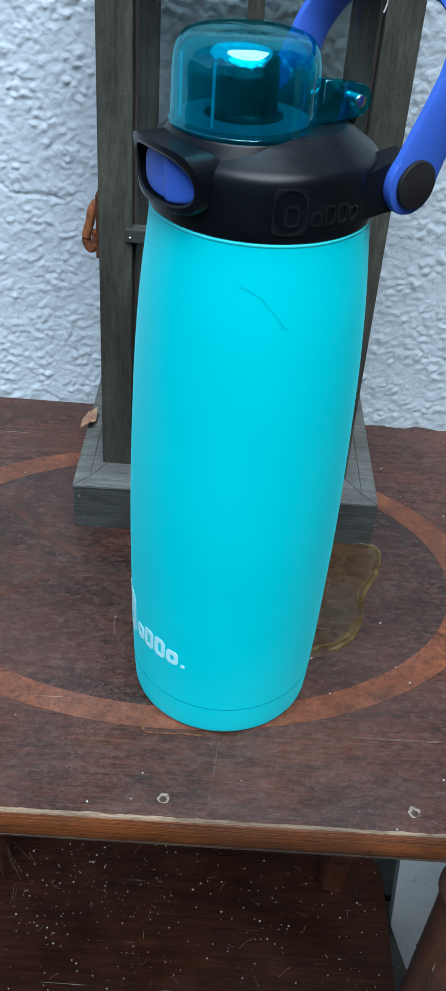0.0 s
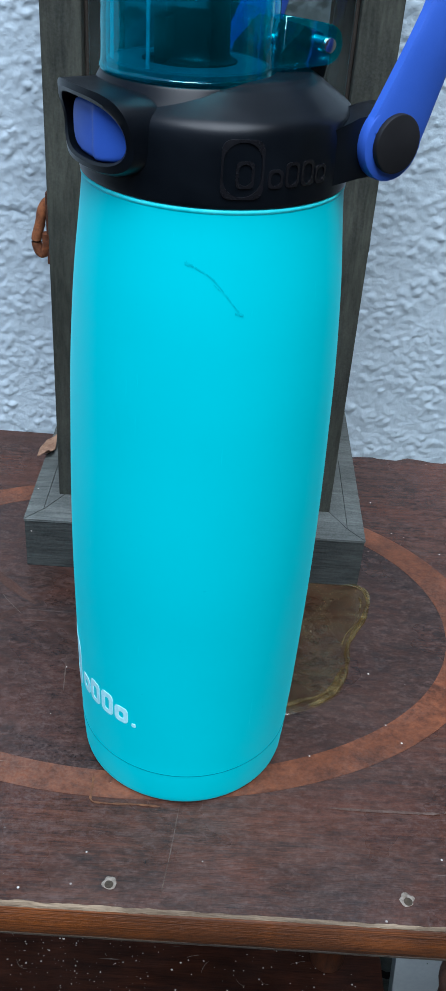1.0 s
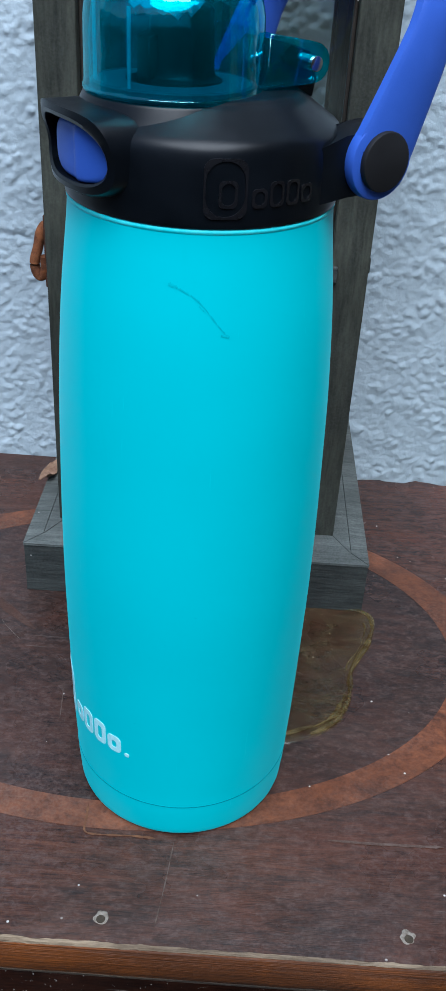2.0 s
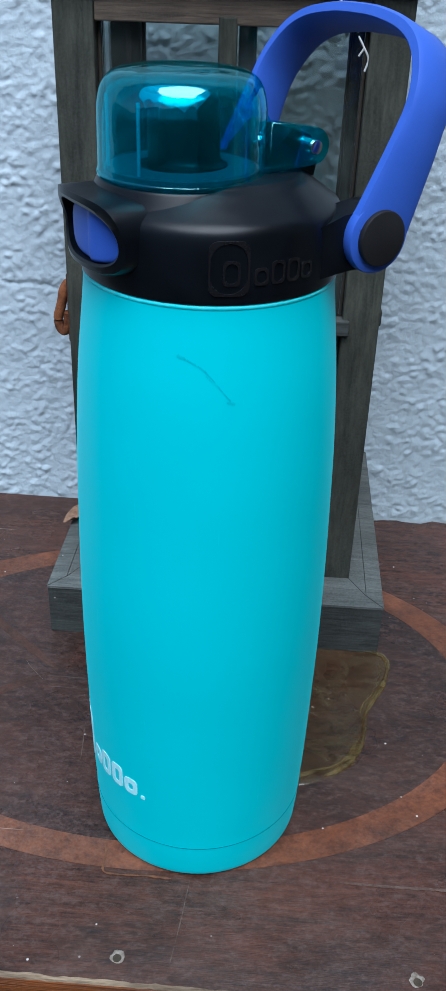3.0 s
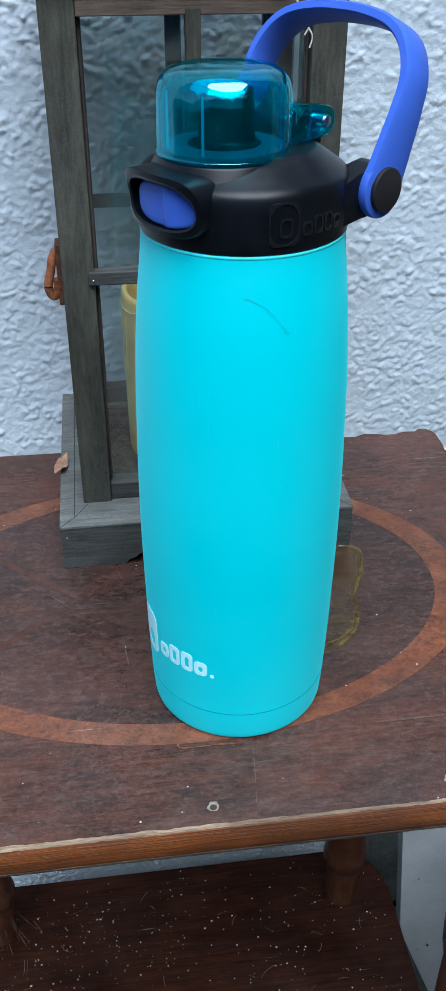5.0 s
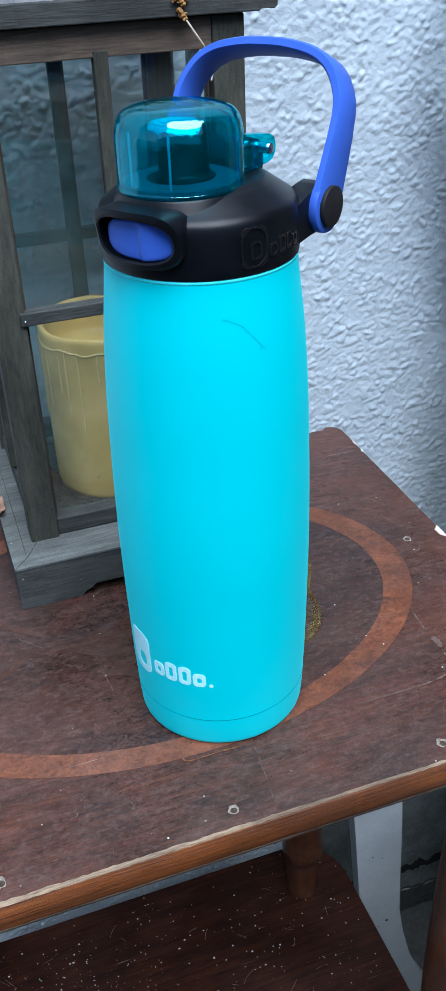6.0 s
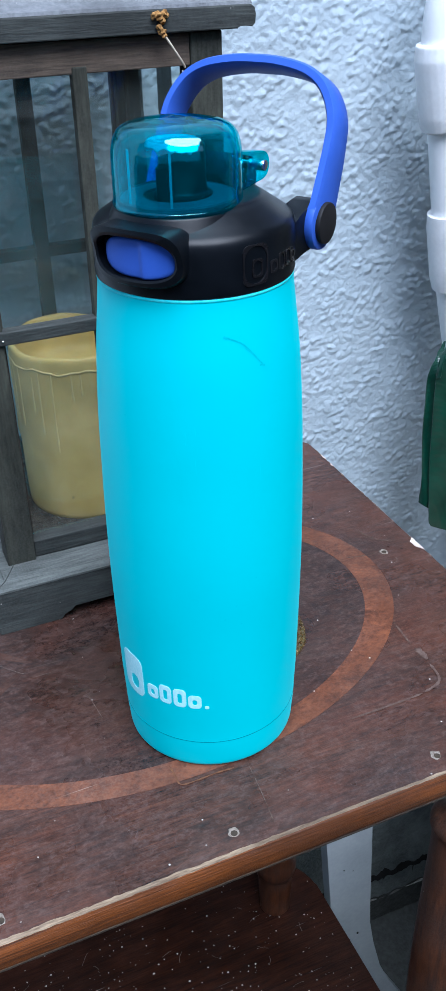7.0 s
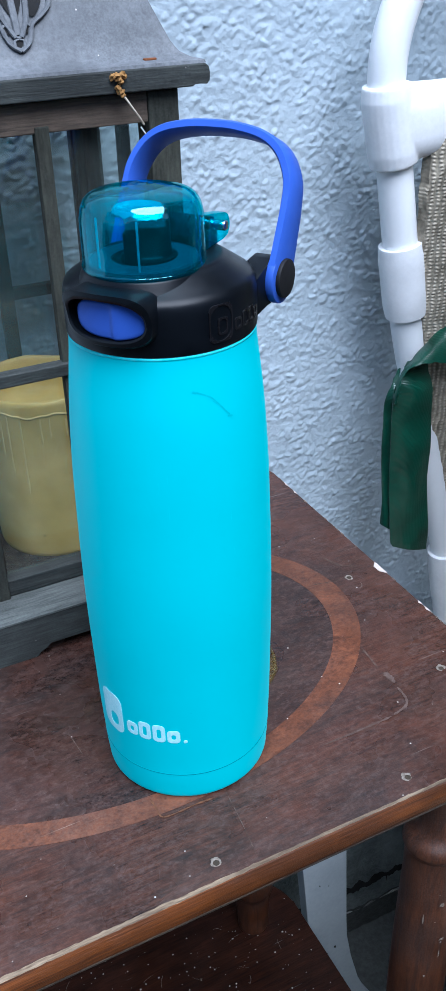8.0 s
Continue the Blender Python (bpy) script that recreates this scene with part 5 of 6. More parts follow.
RX0, RX1, RY0, RY1 = -0.0922, 0.0822, 0.4785, 0.6420
_b0, _b1 = TOPZ + 0.0006, 0.3142
_end = [(0.0095, _b0), (0.0090, _b0 + 0.0016), (0.0060, _b0 + 0.0010), (0.0018, _b0 + 0.0006), (0.0003, _b0 + 0.0020), (0.0, _b0 + 0.0060), (0.0006, _b1 - 0.0014), (0.0024, _b1)]
_board = [(RX1 - u, v) for u, v in _end] + [(RX0 + u, v) for u, v in reversed(_end)]
part("roof_board", prism(bmesh.new(), _board, X, Z, Y, (0, 0, 0), RY0, RY1, 0.0006), M_GREYWOOD_X, lantern, "grey overhanging roof board")
rf = bmesh.new()
rings = []
for inset, z in ((0.0015, 0.3143), (0.0020, 0.3158), (0.0075, 0.3172), (0.0115, 0.3195), (0.0145, 0.3240), (0.0180, 0.3320), (0.0222, 0.3420), (0.0285, 0.3540), (0.0370, 0.3660), (0.0480, 0.3760), (0.0600, 0.3820), (0.0640, 0.3828)):
    n_side = 12
    ring = []
    cs = ((RX0 + inset, RY0 + inset), (RX1 - inset, RY0 + inset), (RX1 - inset, RY1 - inset), (RX0 + inset, RY1 - inset))
    for a, b in zip(cs, cs[1:] + cs[:1]):
        for i in range(n_side):
            ring.append(rf.verts.new((a[0] + (b[0] - a[0]) * i / n_side, a[1] + (b[1] - a[1]) * i / n_side, z)))
    rings.append(ring)
for a, b in zip(rings, rings[1:]):
    for i in range(len(a)):
        rf.faces.new((a[i], a[(i + 1) % len(a)], b[(i + 1) % len(b)], b[i]))
rf.faces.new(rings[-1])
rf.faces.new(rings[0])
roof = part("roof", rf, M_ROOF, lantern, "dusty grey flared metal roof", True)


def roof_y(z):
    return RY0 + float(np.interp(z, [0.3143, 0.3195, 0.3240, 0.3320, 0.3420, 0.3540, 0.3660], [0.0015, 0.0115, 0.0145, 0.0180, 0.0222, 0.0285, 0.0370]))


# pierced ornament on the roof: openings painted black for their shade, within raised scrolls
OX = -0.0083
for cx, cz, a, b in ((-0.0105, 0.3448, 0.0040, 0.0066), (0.0105, 0.3448, 0.0040, 0.0066), (-0.0029, 0.3452, 0.0020, 0.0068), (0.0029, 0.3452, 0.0020, 0.0068), (-0.0048, 0.3329, 0.0013, 0.0015), (0.0048, 0.3329, 0.0013, 0.0015), (0.0, 0.3273, 0.0014, 0.0014)):
    ob_ = bmesh.new()
    pts_ = []
    for i in range(20):
        w = 2 * math.pi * i / 20
        u, v = a * math.cos(w) * (1 + 0.25 * math.sin(w)), b * math.sin(w)
        z = cz + v
        pts_.append(ob_.verts.new((OX + cx + u + 0.3 * v * ((cx > 0) - (cx < 0)), roof_y(z) - 0.0009, z)))
    ob_.faces.new(pts_)
    part("vent_opening", ob_, M_BACK, roof, "flat opening painted black for its shade")
for s in (1, -1):
    for pts_, thick in ((((0.0, 0.3243), (0.0038, 0.3268), (0.0058, 0.3300), (0.0078, 0.3350), (0.0132, 0.3386), (0.0176, 0.3430), (0.0196, 0.3520)), 0.0014), (((0.0012, 0.3300), (0.0052, 0.3370), (0.0066, 0.3440), (0.0078, 0.3530)), 0.0015), (((0.0004, 0.3310), (0.0006, 0.3400), (0.0004, 0.3530)), 0.0012), (((0.0, 0.3300), (0.0024, 0.3306), (0.0048, 0.3352), (0.0066, 0.3344)), 0.0009), (((0.0, 0.3252), (0.0021, 0.3262), (0.0022, 0.3286), (0.0, 0.3294)), 0.0008)):
        ob_ = bmesh.new()
        path = smooth_path([(OX + s * u, roof_y(z) - 0.0009, z) for u, z in pts_], 6)
        sweep(ob_, path, [(u, v * 0.7) for u, v in round_section(thick, 8)])
        part("scroll", ob_, M_ROOF, roof, "raised grey scroll", True)
rust = bmesh.new()
prism(rust, [(u + 0.0531, v + 0.486) for u, v in stadium(0.0036, 0.0014, 6)], X, Y, Z, (0, 0, 0), 0.3165, 0.3178, 0.0004)
part("rivet", rust, M_RUST, roof, "rusty red rivet", True)

# swing latch on the side of the lantern
lt = bmesh.new()
box(lt, LX0 - 0.0030, LX0 - 0.0001, 0.4945, 0.5060, 0.1500, 0.1830, bevel=0.0006)
latch = part("latch_plate", lt, M_OLDRUST, lantern, "dark rusty latch plate")
hk = bmesh.new()
sweep(hk, smooth_path([(LX0 - 0.0010, 0.5000, 0.1768), (LX0 - 0.0032, 0.4992, 0.1772), (LX0 - 0.0052, 0.4980, 0.1735), (LX0 - 0.0062, 0.4975, 0.1680), (LX0 - 0.0080, 0.4972, 0.1615), (LX0 - 0.0076, 0.4972, 0.1568), (LX0 - 0.0054, 0.4970, 0.1546), (LX0 - 0.0034, 0.4968, 0.1572), (LX0 - 0.0030, 0.4968, 0.1640)], 6), lambda i: [(u * (0.8 + 0.006 * i) * (1 + 0.25 * noise.noise((i * 0.5, u * 300, v * 300))), v * 0.9) for u, v in round_section(0.0026, 12)])
part("latch_hook", hk, M_RUST, latch, "dark rusty latch hook", True)
for x, y, z in ((-0.0635, LY0 - 0.0023, 0.1686),):
    pn = bmesh.new()
    bmesh.ops.create_icosphere(pn, subdivisions=2, radius=0.0007, matrix=Matrix.Translation((x + 0.0045, y, z - 0.001)))
    part("pin_head", pn, M_STEEL, lantern, "bright pin head", True)

# candle inside
M_DRIP = mat_mottled("pale_wax_drips", (0.50, 0.38, 0.14), (0.63, 0.49, 0.21), 90, 0.35, 0.45, 0.1)
CAX, CAY = -0.0050, 0.556
candle = thing("pillar_candle", (CAX, CAY, 0.0263), "thick yellow pillar candle with wax drips inside the lantern", "candle")
wb = bmesh.new()
lathe(wb, smooth_profile([(0.0365, 0.0263), (0.0385, 0.0290), (0.0390, 0.0600), (0.0391, 0.1100), (0.0393, 0.1290), (0.0386, 0.1338), (0.0370, 0.1346), (0.0352, 0.1330), (0.0344, 0.1240), (0.0320, 0.1130), (0.0200, 0.1085), (0.0, 0.1075)], 4), CAX, CAY, 72)
for v in wb.verts:
    w = math.atan2(v.co.y - CAY, v.co.x - CAX)
    if v.co.z > 0.11:
        v.co.z += 0.0022 * noise.noise((math.cos(w) * 1.5, math.sin(w) * 1.5, 2.0)) * (v.co.z - 0.11) / 0.024
wax = part("wax", wb, M_WAX, candle, "", True)
ringb = bmesh.new()
rr = [(CAX + 0.0390 * math.cos(2 * math.pi * i / 60), CAY + 0.0390 * math.sin(2 * math.pi * i / 60), 0.1262 + 0.0009 * math.sin(i * 0.9) + 0.0005 * math.sin(i * 2.3)) for i in range(61)]
sweep(ringb, rr, round_section(0.0008, 8), closed_ends=False)
part("melt_rim", ringb, M_DRIP, wax, "", True)
r = random.Random(11)
for i in range(15):
    w = radians(172 + i * 13 + r.uniform(-4, 4))
    z1 = 0.1255 + r.uniform(-0.004, 0.002)
    z0 = z1 - r.uniform(0.010, 0.055)
    db = bmesh.new()
    path = [(CAX + 0.0391 * math.cos(w), CAY + 0.0391 * math.sin(w), z1 + (z0 - z1) * k / 8) for k in range(9)]
    sweep(db, path, lambda k: round_section((0.0005 + 0.0001 * math.sin(k)) if k < 7 else (0.0009 if k == 7 else 0.0004), 8))
    part("drip", db, M_DRIP, wax, "", True)

# dried flower caught on the roof's edge
flower = thing("dried_flower", (0.0325, 0.4775, 0.3085), "dried orange flower on a pale stem at the lantern roof", "flower")
r = random.Random(5)
for x, z, s in ((0.0300, 0.3120, 0.0020), (0.0328, 0.3118, 0.0023), (0.0352, 0.3122, 0.0021), (0.0338, 0.3095, 0.0020), (0.0322, 0.3070, 0.0018), (0.0335, 0.3052, 0.0020), (0.0342, 0.3036, 0.0017)):
    fb = bmesh.new()
    bmesh.ops.create_icosphere(fb, subdivisions=3, radius=s * 0.8, matrix=Matrix.Translation((x, 0.4768, z)))
    for v in fb.verts:
        v.co += (v.co - Vector((x, 0.4768, z))) * 0.75 * noise.noise(v.co * 900)
    part("petal_clump", fb, M_FLOWER, flower, "", True)
stb = bmesh.new()
sweep(stb, smooth_path([(0.0338, 0.4766, 0.3045), (0.0375, 0.4760, 0.2990), (0.0420, 0.4770, 0.2930), (0.0450, 0.4790, 0.2890)], 6), round_section(0.0005, 8))
part("stem", stb, M_STEM, flower, "pale dry stem", True)
for pts_ in (((0.0455, 0.4845, 0.2870), (0.0480, 0.4840, 0.2830), (0.0500, 0.4845, 0.2790), (0.0490, 0.4850, 0.2745)), ((0.0480, 0.4840, 0.2830), (0.0462, 0.4845, 0.2800))):
    stb = bmesh.new()
    sweep(stb, smooth_path(pts_, 5), round_section(0.0004, 6))
    part("fibre", stb, M_THREAD, flower, "grey thread", True)

# cobweb threads on the glazing bar
webs = thing("cobweb", (-0.0060, 0.4860, 0.2000), "grey cobweb tangle on the lantern's glazing bar", "cobweb")
r = random.Random(8)
for i in range(8):
    z = 0.228 - 0.035 * r.random()
    x = -0.0060 + r.uniform(-0.003, 0.004)
    pts_ = [(x + r.uniform(-0.0012, 0.0012), 0.4862 - 0.0008 * r.random(), z - 0.003 * k + r.uniform(-0.001, 0.001)) for k in range(4)]
    tb = bmesh.new()
    sweep(tb, smooth_path(pts_, 4), round_section(0.00010, 5))
    part("web_thread", tb, M_LINT, webs)

shelf_web = thing("cobweb", (-0.1900, 0.5210, -0.4749), "grey dusty cobweb between the table leg and the lower shelf", "cobweb")
for i in range(16):
    w = radians(200 + 150 * i / 15 + r.uniform(-14, 14))
    foot_r = 0.018 + 0.016 * r.random()
    a_, b_ = (-0.190 + 0.0152 * math.cos(w), 0.541 + 0.0152 * math.sin(w), -0.452 + 0.012 * r.random()), (-0.190 + foot_r * math.cos(w), 0.541 + foot_r * math.sin(w), -0.4747)
    tb = bmesh.new()
    sweep(tb, smooth_path([a_, tuple((p + q) / 2 - (0.002 if k == 2 else 0) for k, (p, q) in enumerate(zip(a_, b_))), b_], 4), round_section(0.00007, 5))
    part("web_thread", tb, M_LINT, shelf_web)

# crumpled leaf on the lantern's base
lf = bmesh.new()
grid = [[None] * 7 for _ in range(7)]
for i in range(7):
    for j in range(7):
        u, v = (i - 3) / 3, (j - 3) / 3
        s = 1 - 0.25 * abs(v)
        grid[i][j] = lf.verts.new((-0.0885 + 0.0042 * u * s + 0.001 * v, 0.525 + 0.0085 * v, 0.0312 + 0.0020 * abs(noise.noise((u * 1.7, v * 1.7, 1))) + 0.0045 * (v * v) * (0.5 + 0.5 * u)))
for i in range(6):
    for j in range(6):
        lf.faces.new((grid[i][j], grid[i + 1][j], grid[i + 1][j + 1], grid[i][j + 1]))
ext = bmesh.ops.extrude_face_region(lf, geom=list(lf.faces))
bmesh.ops.translate(lf, verts=[g for g in ext["geom"] if isinstance(g, bmesh.types.BMVert)], vec=(0, 0, 0.0005))
tagged(part("dry_leaf", lf, M_LEAF, None, "", True), "crumpled dry brown leaf on the lantern base", "leaf")

# ---- the garden chair beside the table ----
CY = 0.605
chair = thing("garden_chair", (0.42, CY, GROUND), "white plastic tube garden chair with grey-brown woven back cloth, its unseen bulge added for shade", "chair")
spine = [(0.470, CY, 0.402), (0.410, CY, 0.398), (0.350, CY, 0.384), (0.306, CY, 0.354), (0.284, CY, 0.315), (0.279, CY, 0.272), (0.290, CY, 0.218), (0.300, CY, 0.160), (0.311, CY, 0.100), (0.326, CY, 0.040), (0.350, CY, -0.050), (0.378, CY, -0.145), (0.398, CY, -0.240), (0.414, CY, -0.400), (0.424, CY, GROUND)]
part("back_tube", sweep(bmesh.new(), smooth_path(spine, 8), round_section(0.0135, 20), side=Y), M_WHITE, chair, "white plastic tube", True)


def on_spine(z):
    zs = [p[2] for p in spine]
    return float(np.interp(z, zs[::-1], [p[0] for p in spine][::-1]))


def sleeve(z0, z1, r):
    path = [(on_spine(z0 + (z1 - z0) * k / 6), CY, z0 + (z1 - z0) * k / 6) for k in range(7)]
    return sweep(bmesh.new(), path, lambda i: round_section(r if 0 < i < 6 else r - 0.0012, 24), side=Y)


def tee_fitting():
    """A sleeve and the cross tube that leaves it, moulded in one piece."""
    bm = sleeve(0.220, 0.275, 0.0188)
    z, x = 0.2475, on_spine(0.2475)
    half = (0.0262, 0.0264, 0.0258, 0.0250, 0.0242, 0.0228, 0.0225, 0.0225)
    path = [(x + q, CY, z + 0.0004 + 0.0022 * min(1, q / 0.06)) for q in (0.0, 0.012, 0.026, 0.042, 0.06, 0.1, 0.16, 0.23)]
    sweep(bm, path, lambda i: [(math.copysign(abs(u) ** 0.7, u) * 0.0184, math.copysign(abs(v) ** 0.6, v) * half[i]) for u, v in round_section(1.0, 32)], side=Y)
    bmesh.ops.recalc_face_normals(bm, faces=list(bm.faces))
    ob = part("tee_fitting", bm, M_JOINT, chair, "scuffed white tee fitting", True)
    weld = ob.modifiers.new("weld", "REMESH")
    weld.mode, weld.voxel_size, weld.use_smooth_shade = "VOXEL", 0.0009, True
    soften = ob.modifiers.new("soften", "SMOOTH")
    soften.factor, soften.iterations = 0.5, 10


tee_fitting()
for z0, z1, r in ((0.102, 0.160, 0.0178), (-0.270, -0.148, 0.0180)):
    part("sleeve_joint", sleeve(z0, z1, r), M_JOINT, chair, "scuffed white sleeve joint", True)
# woven back cloth; beyond its seen edge an unseen bulge shades the wall
clb = bmesh.new()
nu, nv = 90, 130
gridv = []
for i in range(nu + 1):
    row = []
    for j in range(nv + 1):
        u, v = i / nu, j / nv
        z = 0.235 - 0.46 * v
        edge_x = float(np.interp(z, [-0.225, -0.036, -0.005, 0.055, 0.106, 0.147, 0.24], [0.410, 0.349, 0.3346, 0.326, 0.316, 0.312, 0.311])) + 0.0020 * noise.noise((v * 18, 0, 0)) + 0.0014 * noise.noise((v * 70, 2, 0))
        z += 0.16 * min(1.0, u * 5) * (1 - v) ** 2
        plan_u = [0.0, 0.1, 0.2, 0.35, 0.5, 0.65, 0.8, 1.0]
        x = edge_x + float(np.interp(u, plan_u, [0.0, 0.036, 0.060, 0.040, -0.010, 0.010, 0.140, 0.340]))
        y = float(np.interp(u, plan_u, [0.592, 0.580, 0.520, 0.420, 0.330, 0.270, 0.250, 0.350])) - 0.004 * noise.noise((u * 7, v * 6, 3)) - 0.0012 * noise.noise((u * 120, v * 95, 5))
        row.append(clb.verts.new((x, y, z)))
    gridv.append(row)
for i in range(nu):
    for j in range(nv):
        clb.faces.new((gridv[i][j], gridv[i + 1][j], gridv[i + 1][j + 1], gridv[i][j + 1]))
ext = bmesh.ops.extrude_face_region(clb, geom=list(clb.faces))
bmesh.ops.translate(clb, verts=[g for g in ext["geom"] if isinstance(g, bmesh.types.BMVert)], vec=(0, 0.010, 0))
part("back_cloth", clb, M_CLOTH, chair, "grey-brown woven back cloth, its unseen bulge added for shade", True)
# unseen seat cloth added for shade; far side of the chair's tube frame
seat = bmesh.new()
gridv = [[seat.verts.new(((0.186 + 0.614 * i / 10) if j < 5 else (0.270 + 0.530 * i / 10), 0.10 + 0.485 * j / 10, -0.242 - 0.02 * math.sin(math.pi * i / 10) + 0.006 * (1 - j / 10))) for j in range(11)] for i in range(11)]
for i in range(10):
    for j in range(10):
        seat.faces.new((gridv[i][j], gridv[i + 1][j], gridv[i + 1][j + 1], gridv[i][j + 1]))
ext = bmesh.ops.extrude_face_region(seat, geom=list(seat.faces))
bmesh.ops.translate(seat, verts=[g for g in ext["geom"] if isinstance(g, bmesh.types.BMVert)], vec=(0, 0, -0.012))
part("seat_cloth", seat, M_CLOTH, chair, "unseen grey-brown seat cloth added to shade the wall's foot", True)
# unseen cloth added to block light under the seat
hang = bmesh.new()
gridv = [[hang.verts.new((0.186 + 0.614 * i / 24, 0.095 + 0.012 * math.sin(i * 1.1) * j / 8, -0.238 - (-0.238 - GROUND - 0.02) * j / 8)) for j in range(9)] for i in range(25)]
for i in range(24):
    for j in range(8):
        hang.faces.new((gridv[i][j], gridv[i + 1][j], gridv[i + 1][j + 1], gridv[i][j + 1]))
ext = bmesh.ops.extrude_face_region(hang, geom=list(hang.faces))
bmesh.ops.translate(hang, verts=[g for g in ext["geom"] if isinstance(g, bmesh.types.BMVert)], vec=(0, -0.006, 0))
part("shade_cloth", hang, M_CLOTH, chair, "unseen grey-brown cloth added to block light under the seat", True)
far = [(0.470, CY, 0.402), (0.600, CY, 0.402), (0.720, CY, 0.398), (0.790, CY, 0.384), (0.834, CY, 0.354), (0.856, CY, 0.315), (0.861, CY, 0.272), (0.850, CY, 0.160), (0.829, CY, 0.040), (0.790, CY, -0.145), (0.770, CY, -0.240), (0.754, CY, -0.400), (0.744, CY, GROUND)]
part("back_tube", sweep(bmesh.new(), smooth_path(far, 8), round_section(0.0135, 20), side=Y), M_WHITE, chair, "white plastic tube", True)
for x in (0.415, 0.795):
    side_line = [(x, CY, -0.290), (x, 0.40, -0.296), (x, 0.20, -0.294), (x, 0.135, -0.32), (x, 0.122, -0.40), (x, 0.122, GROUND)]
    part("seat_tube", sweep(bmesh.new(), smooth_path(side_line, 8), round_section(0.0135, 16), side=X), M_WHITE, chair, "white plastic tube", True)
# flat kinked front leg
lg = bmesh.new()
prism(lg, [(0.1695, -0.256), (0.1860, -0.424), (0.1970, -0.552), (0.2420, -0.675), (0.2760, GROUND), (0.3080, GROUND), (0.2790, -0.705), (0.2640, -0.665), (0.2520, -0.615), (0.2450, -0.575), (0.2430, -0.545), (0.2375, -0.431), (0.2255, -0.256)], X, Z, Y, (0, 0.540, 0), 0.0, 0.014, 0.001)
part("flat_leg", lg, M_LEGPAINT, chair, "flat grey-white kinked leg", False)

sp = bmesh.new()
for x, z, r_ in ((0.2299, -0.5847, 0.0014), (0.2158, -0.6628, 0.0009), (0.2039, -0.5766, 0.0006), (0.2206, -0.5909, 0.0006), (0.2071, -0.4685, 0.0007), (0.2180, -0.4750, 0.0005)):
    bmesh.ops.create_icosphere(sp, subdivisions=1, radius=r_, matrix=Matrix.Translation((x, 0.5397, z)))
sweep(sp, smooth_path([(0.2110, 0.5390, -0.6310), (0.2135, 0.5385, -0.6305), (0.2155, 0.5385, -0.6335), (0.2168, 0.5390, -0.6369)], 4), round_section(0.0006, 6))
part("dirt_speck", sp, M_BACK, chair, "black specks and a bit of wire on the leg")

# green ribbon tied round the tube
ribbon = thing("satin_ribbon", (0.325, 0.58, -0.125), "dark green satin ribbon tied round the white tube", "ribbon")


def ribbon_strip(left, right, y, seed, name):
    """A band of cloth between two outlines, folded over the tube and hanging."""
    n = 40
    a = smooth_path([(x, y, z) for x, z in left], 10)
    b = smooth_path([(x, y, z) for x, z in right], 10)
    bm = bmesh.new()
    rows_ = []
    for i in range(n + 1):
        p, q = a[round(i * (len(a) - 1) / n)], b[round(i * (len(b) - 1) / n)]
        row = []
        for j in range(7):
            f = j / 6
            v = p.lerp(q, f)
            v.y += -0.0045 * math.sin(math.pi * f) * min(1.0, i / 8) + 0.0034 * noise.noise((f * 2.2, i * 0.13, seed)) + 0.012 * max(0.0, 1 - i / 9)
            row.append(bm.verts.new(v))
        rows_.append(row)
    for r0, r1 in zip(rows_, rows_[1:]):
        for j in range(6):
            bm.faces.new((r0[j], r0[j + 1], r1[j + 1], r1[j]))
    ext_ = bmesh.ops.extrude_face_region(bm, geom=list(bm.faces))
    bmesh.ops.translate(bm, verts=[g for g in ext_["geom"] if isinstance(g, bmesh.types.BMVert)], vec=(0, 0.0007, 0))
    part(name, bm, M_RIBBON, ribbon, "", True)


ribbon_strip([(0.3020, 0.0690), (0.2895, 0.0635), (0.2835, 0.0540), (0.2811, 0.0418), (0.2820, 0.0074), (0.2846, -0.0414), (0.2883, -0.0887), (0.2918, -0.0991)], [(0.3202, 0.0714), (0.3195, 0.0552), (0.3207, 0.0324), (0.3226, -0.0031), (0.3246, -0.0404), (0.3273, -0.0798), (0.3303, -0.1151)], 0.5745, 2, "front_tail")
ribbon_strip([(0.3000, 0.0590), (0.2880, 0.0545), (0.2812, 0.0455), (0.2793, 0.0350), (0.2794, 0.0047), (0.2817, -0.0445), (0.2835, -0.0783)], [(0.3009, 0.0608), (0.2909, 0.0476), (0.2881, 0.0370), (0.2884, 0.0023), (0.2910, -0.0472), (0.2933, -0.0846)], 0.5825, 5, "rear_tail")
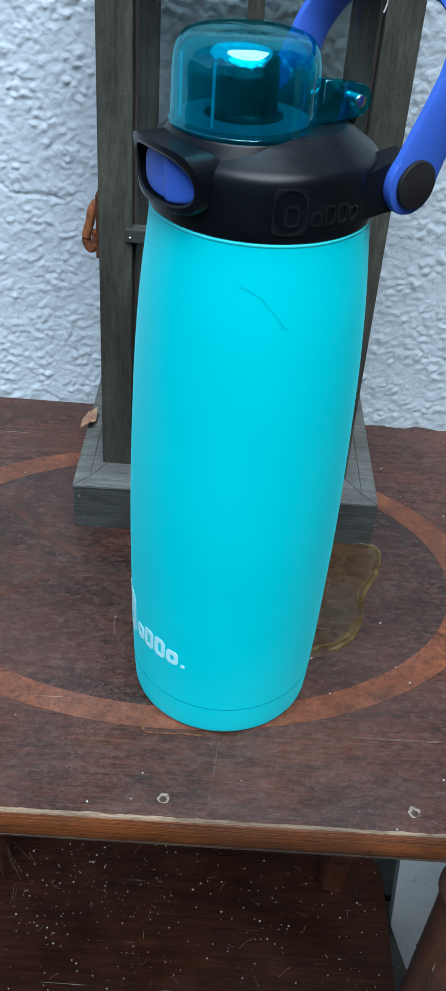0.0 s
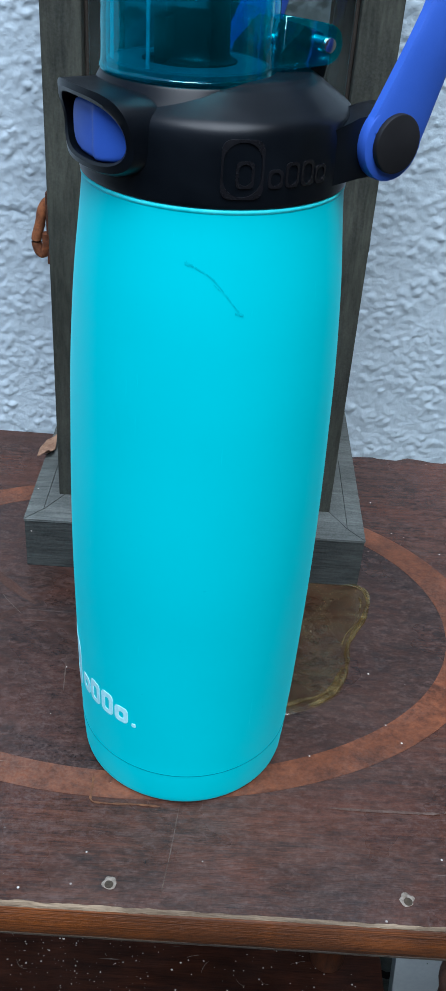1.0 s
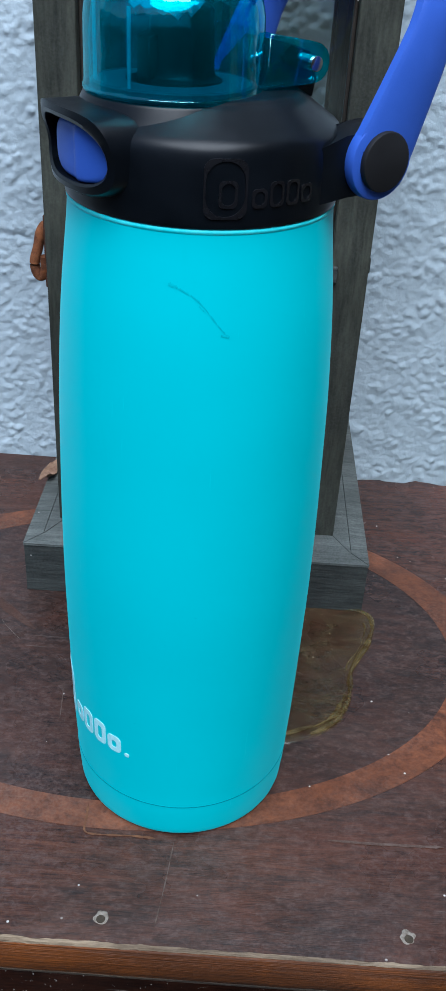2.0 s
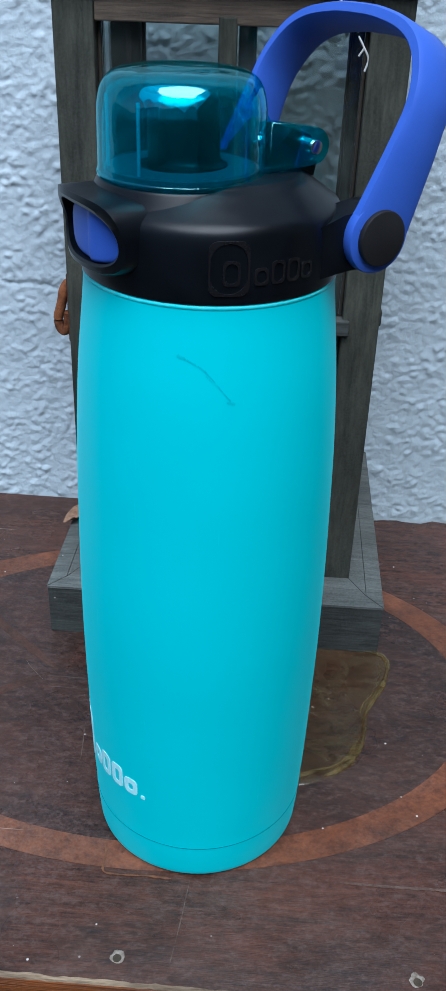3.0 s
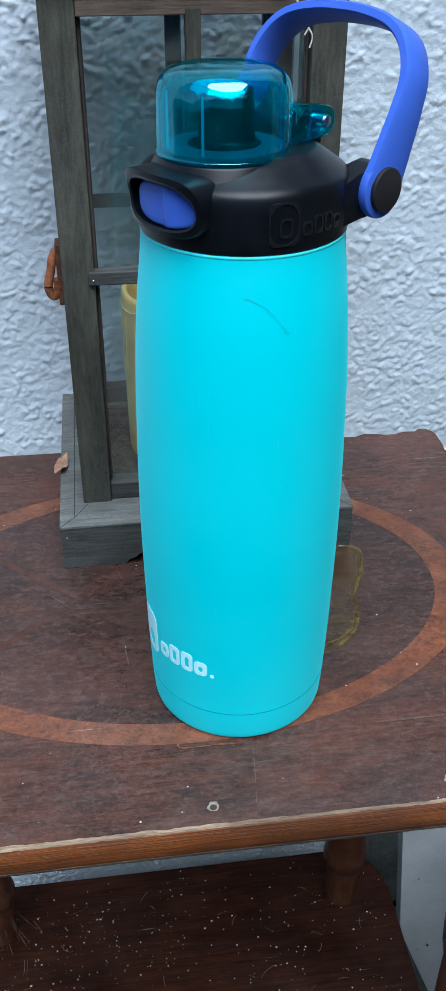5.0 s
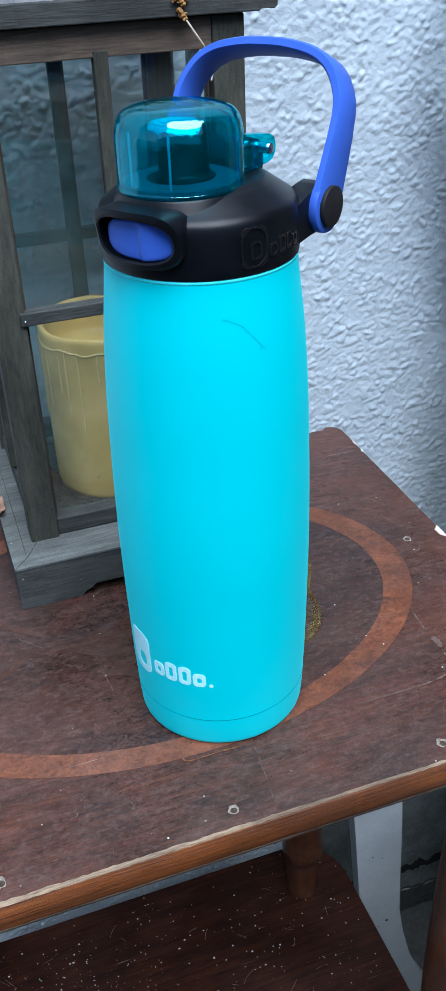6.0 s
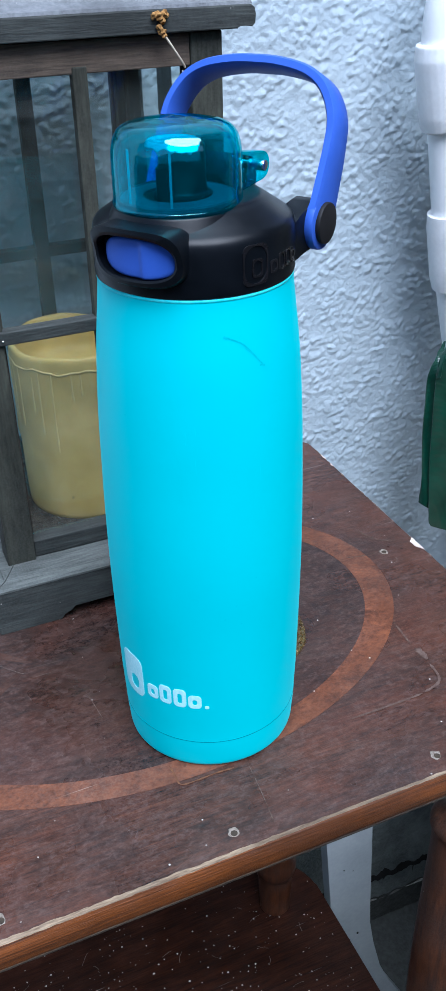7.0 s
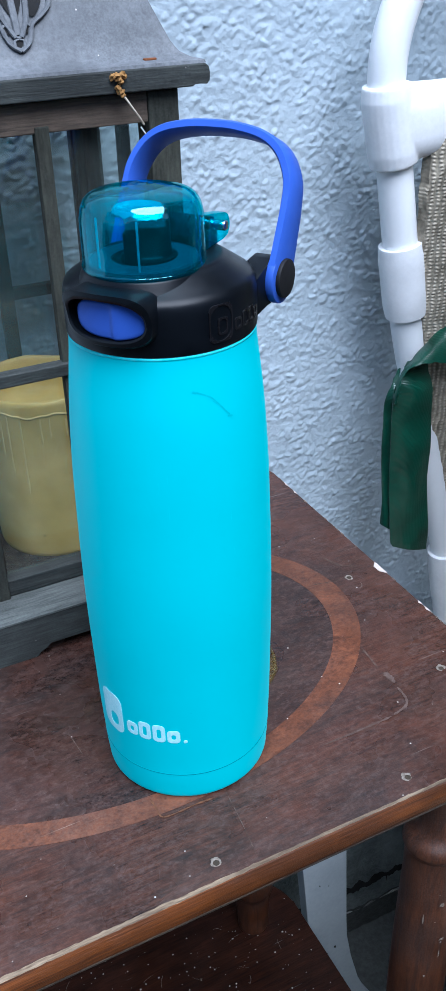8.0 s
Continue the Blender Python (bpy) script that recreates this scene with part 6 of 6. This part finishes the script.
# the fold that comes over the tube and turns down into the tails
fold = bmesh.new()
upper = smooth_path([(0.3600, 0.5890, 0.1130), (0.3475, 0.5885, 0.1026), (0.3385, 0.5880, 0.0936), (0.3224, 0.5860, 0.0848), (0.3050, 0.5830, 0.0736), (0.2935, 0.5790, 0.0666), (0.2850, 0.5745, 0.0620), (0.2812, 0.5725, 0.0520), (0.2806, 0.5722, 0.0420)], 8)
lower = smooth_path([(0.3480, 0.5660, 0.0670), (0.3342, 0.5660, 0.0692), (0.3240, 0.5660, 0.0709), (0.3107, 0.5660, 0.0737), (0.2992, 0.5670, 0.0742), (0.2906, 0.5690, 0.0715), (0.2868, 0.5712, 0.0640), (0.2838, 0.5712, 0.0540), (0.2826, 0.5716, 0.0420)], 8)
rows_ = []
for i, (p, q) in enumerate(zip(upper, lower)):
    row = []
    for j in range(7):
        v = p.lerp(q, j / 6)
        v += Vector((0, -0.0022, 0.0022)) * math.sin(math.pi * j / 6) + Vector((0, 0.0008, 0.0008)) * noise.noise((i * 0.25, j * 0.5, 8))
        row.append(fold.verts.new(v))
    rows_.append(row)
for r0, r1 in zip(rows_, rows_[1:]):
    for j in range(6):
        fold.faces.new((r0[j], r0[j + 1], r1[j + 1], r1[j]))
ext = bmesh.ops.extrude_face_region(fold, geom=list(fold.faces))
bmesh.ops.translate(fold, verts=[g for g in ext["geom"] if isinstance(g, bmesh.types.BMVert)], vec=(0, 0.0006, -0.0003))
part("fold", fold, M_RIBBON, ribbon, "", True)

# ---- unseen walls added round the yard to block and shape the light ----
M_YARD = mat_mottled("unseen_yard_wall", (0.11, 0.107, 0.10), (0.17, 0.165, 0.16), 3, 0.9, 0.95, 0.3, 0.004, 60)
M_LIGHT_BLOCK = mat_mottled("dark_light_block", (0.035, 0.026, 0.018), (0.080, 0.060, 0.042), 8, 0.9, 0.95, 0.3, 0.003, 60)
tagged(part("unseen_wall_south", one_box(-2.6, 1.15, -1.6, -1.4, GROUND, 0.85), M_YARD), "unseen plain wall added to cut low light", "wall", kind="structure")
tagged(part("unseen_wall_west", one_box(-2.6, -2.4, -1.4, WALL - 0.01, GROUND, 0.55), M_YARD), "unseen plain wall added to cut low light", "wall", kind="structure")
tagged(part("unseen_wall_east", one_box(0.90, 0.95, -1.4, WALL - 0.03, GROUND, 2.20), M_LIGHT_BLOCK), "unseen dark screen added to block light from the east", "fence", kind="structure")
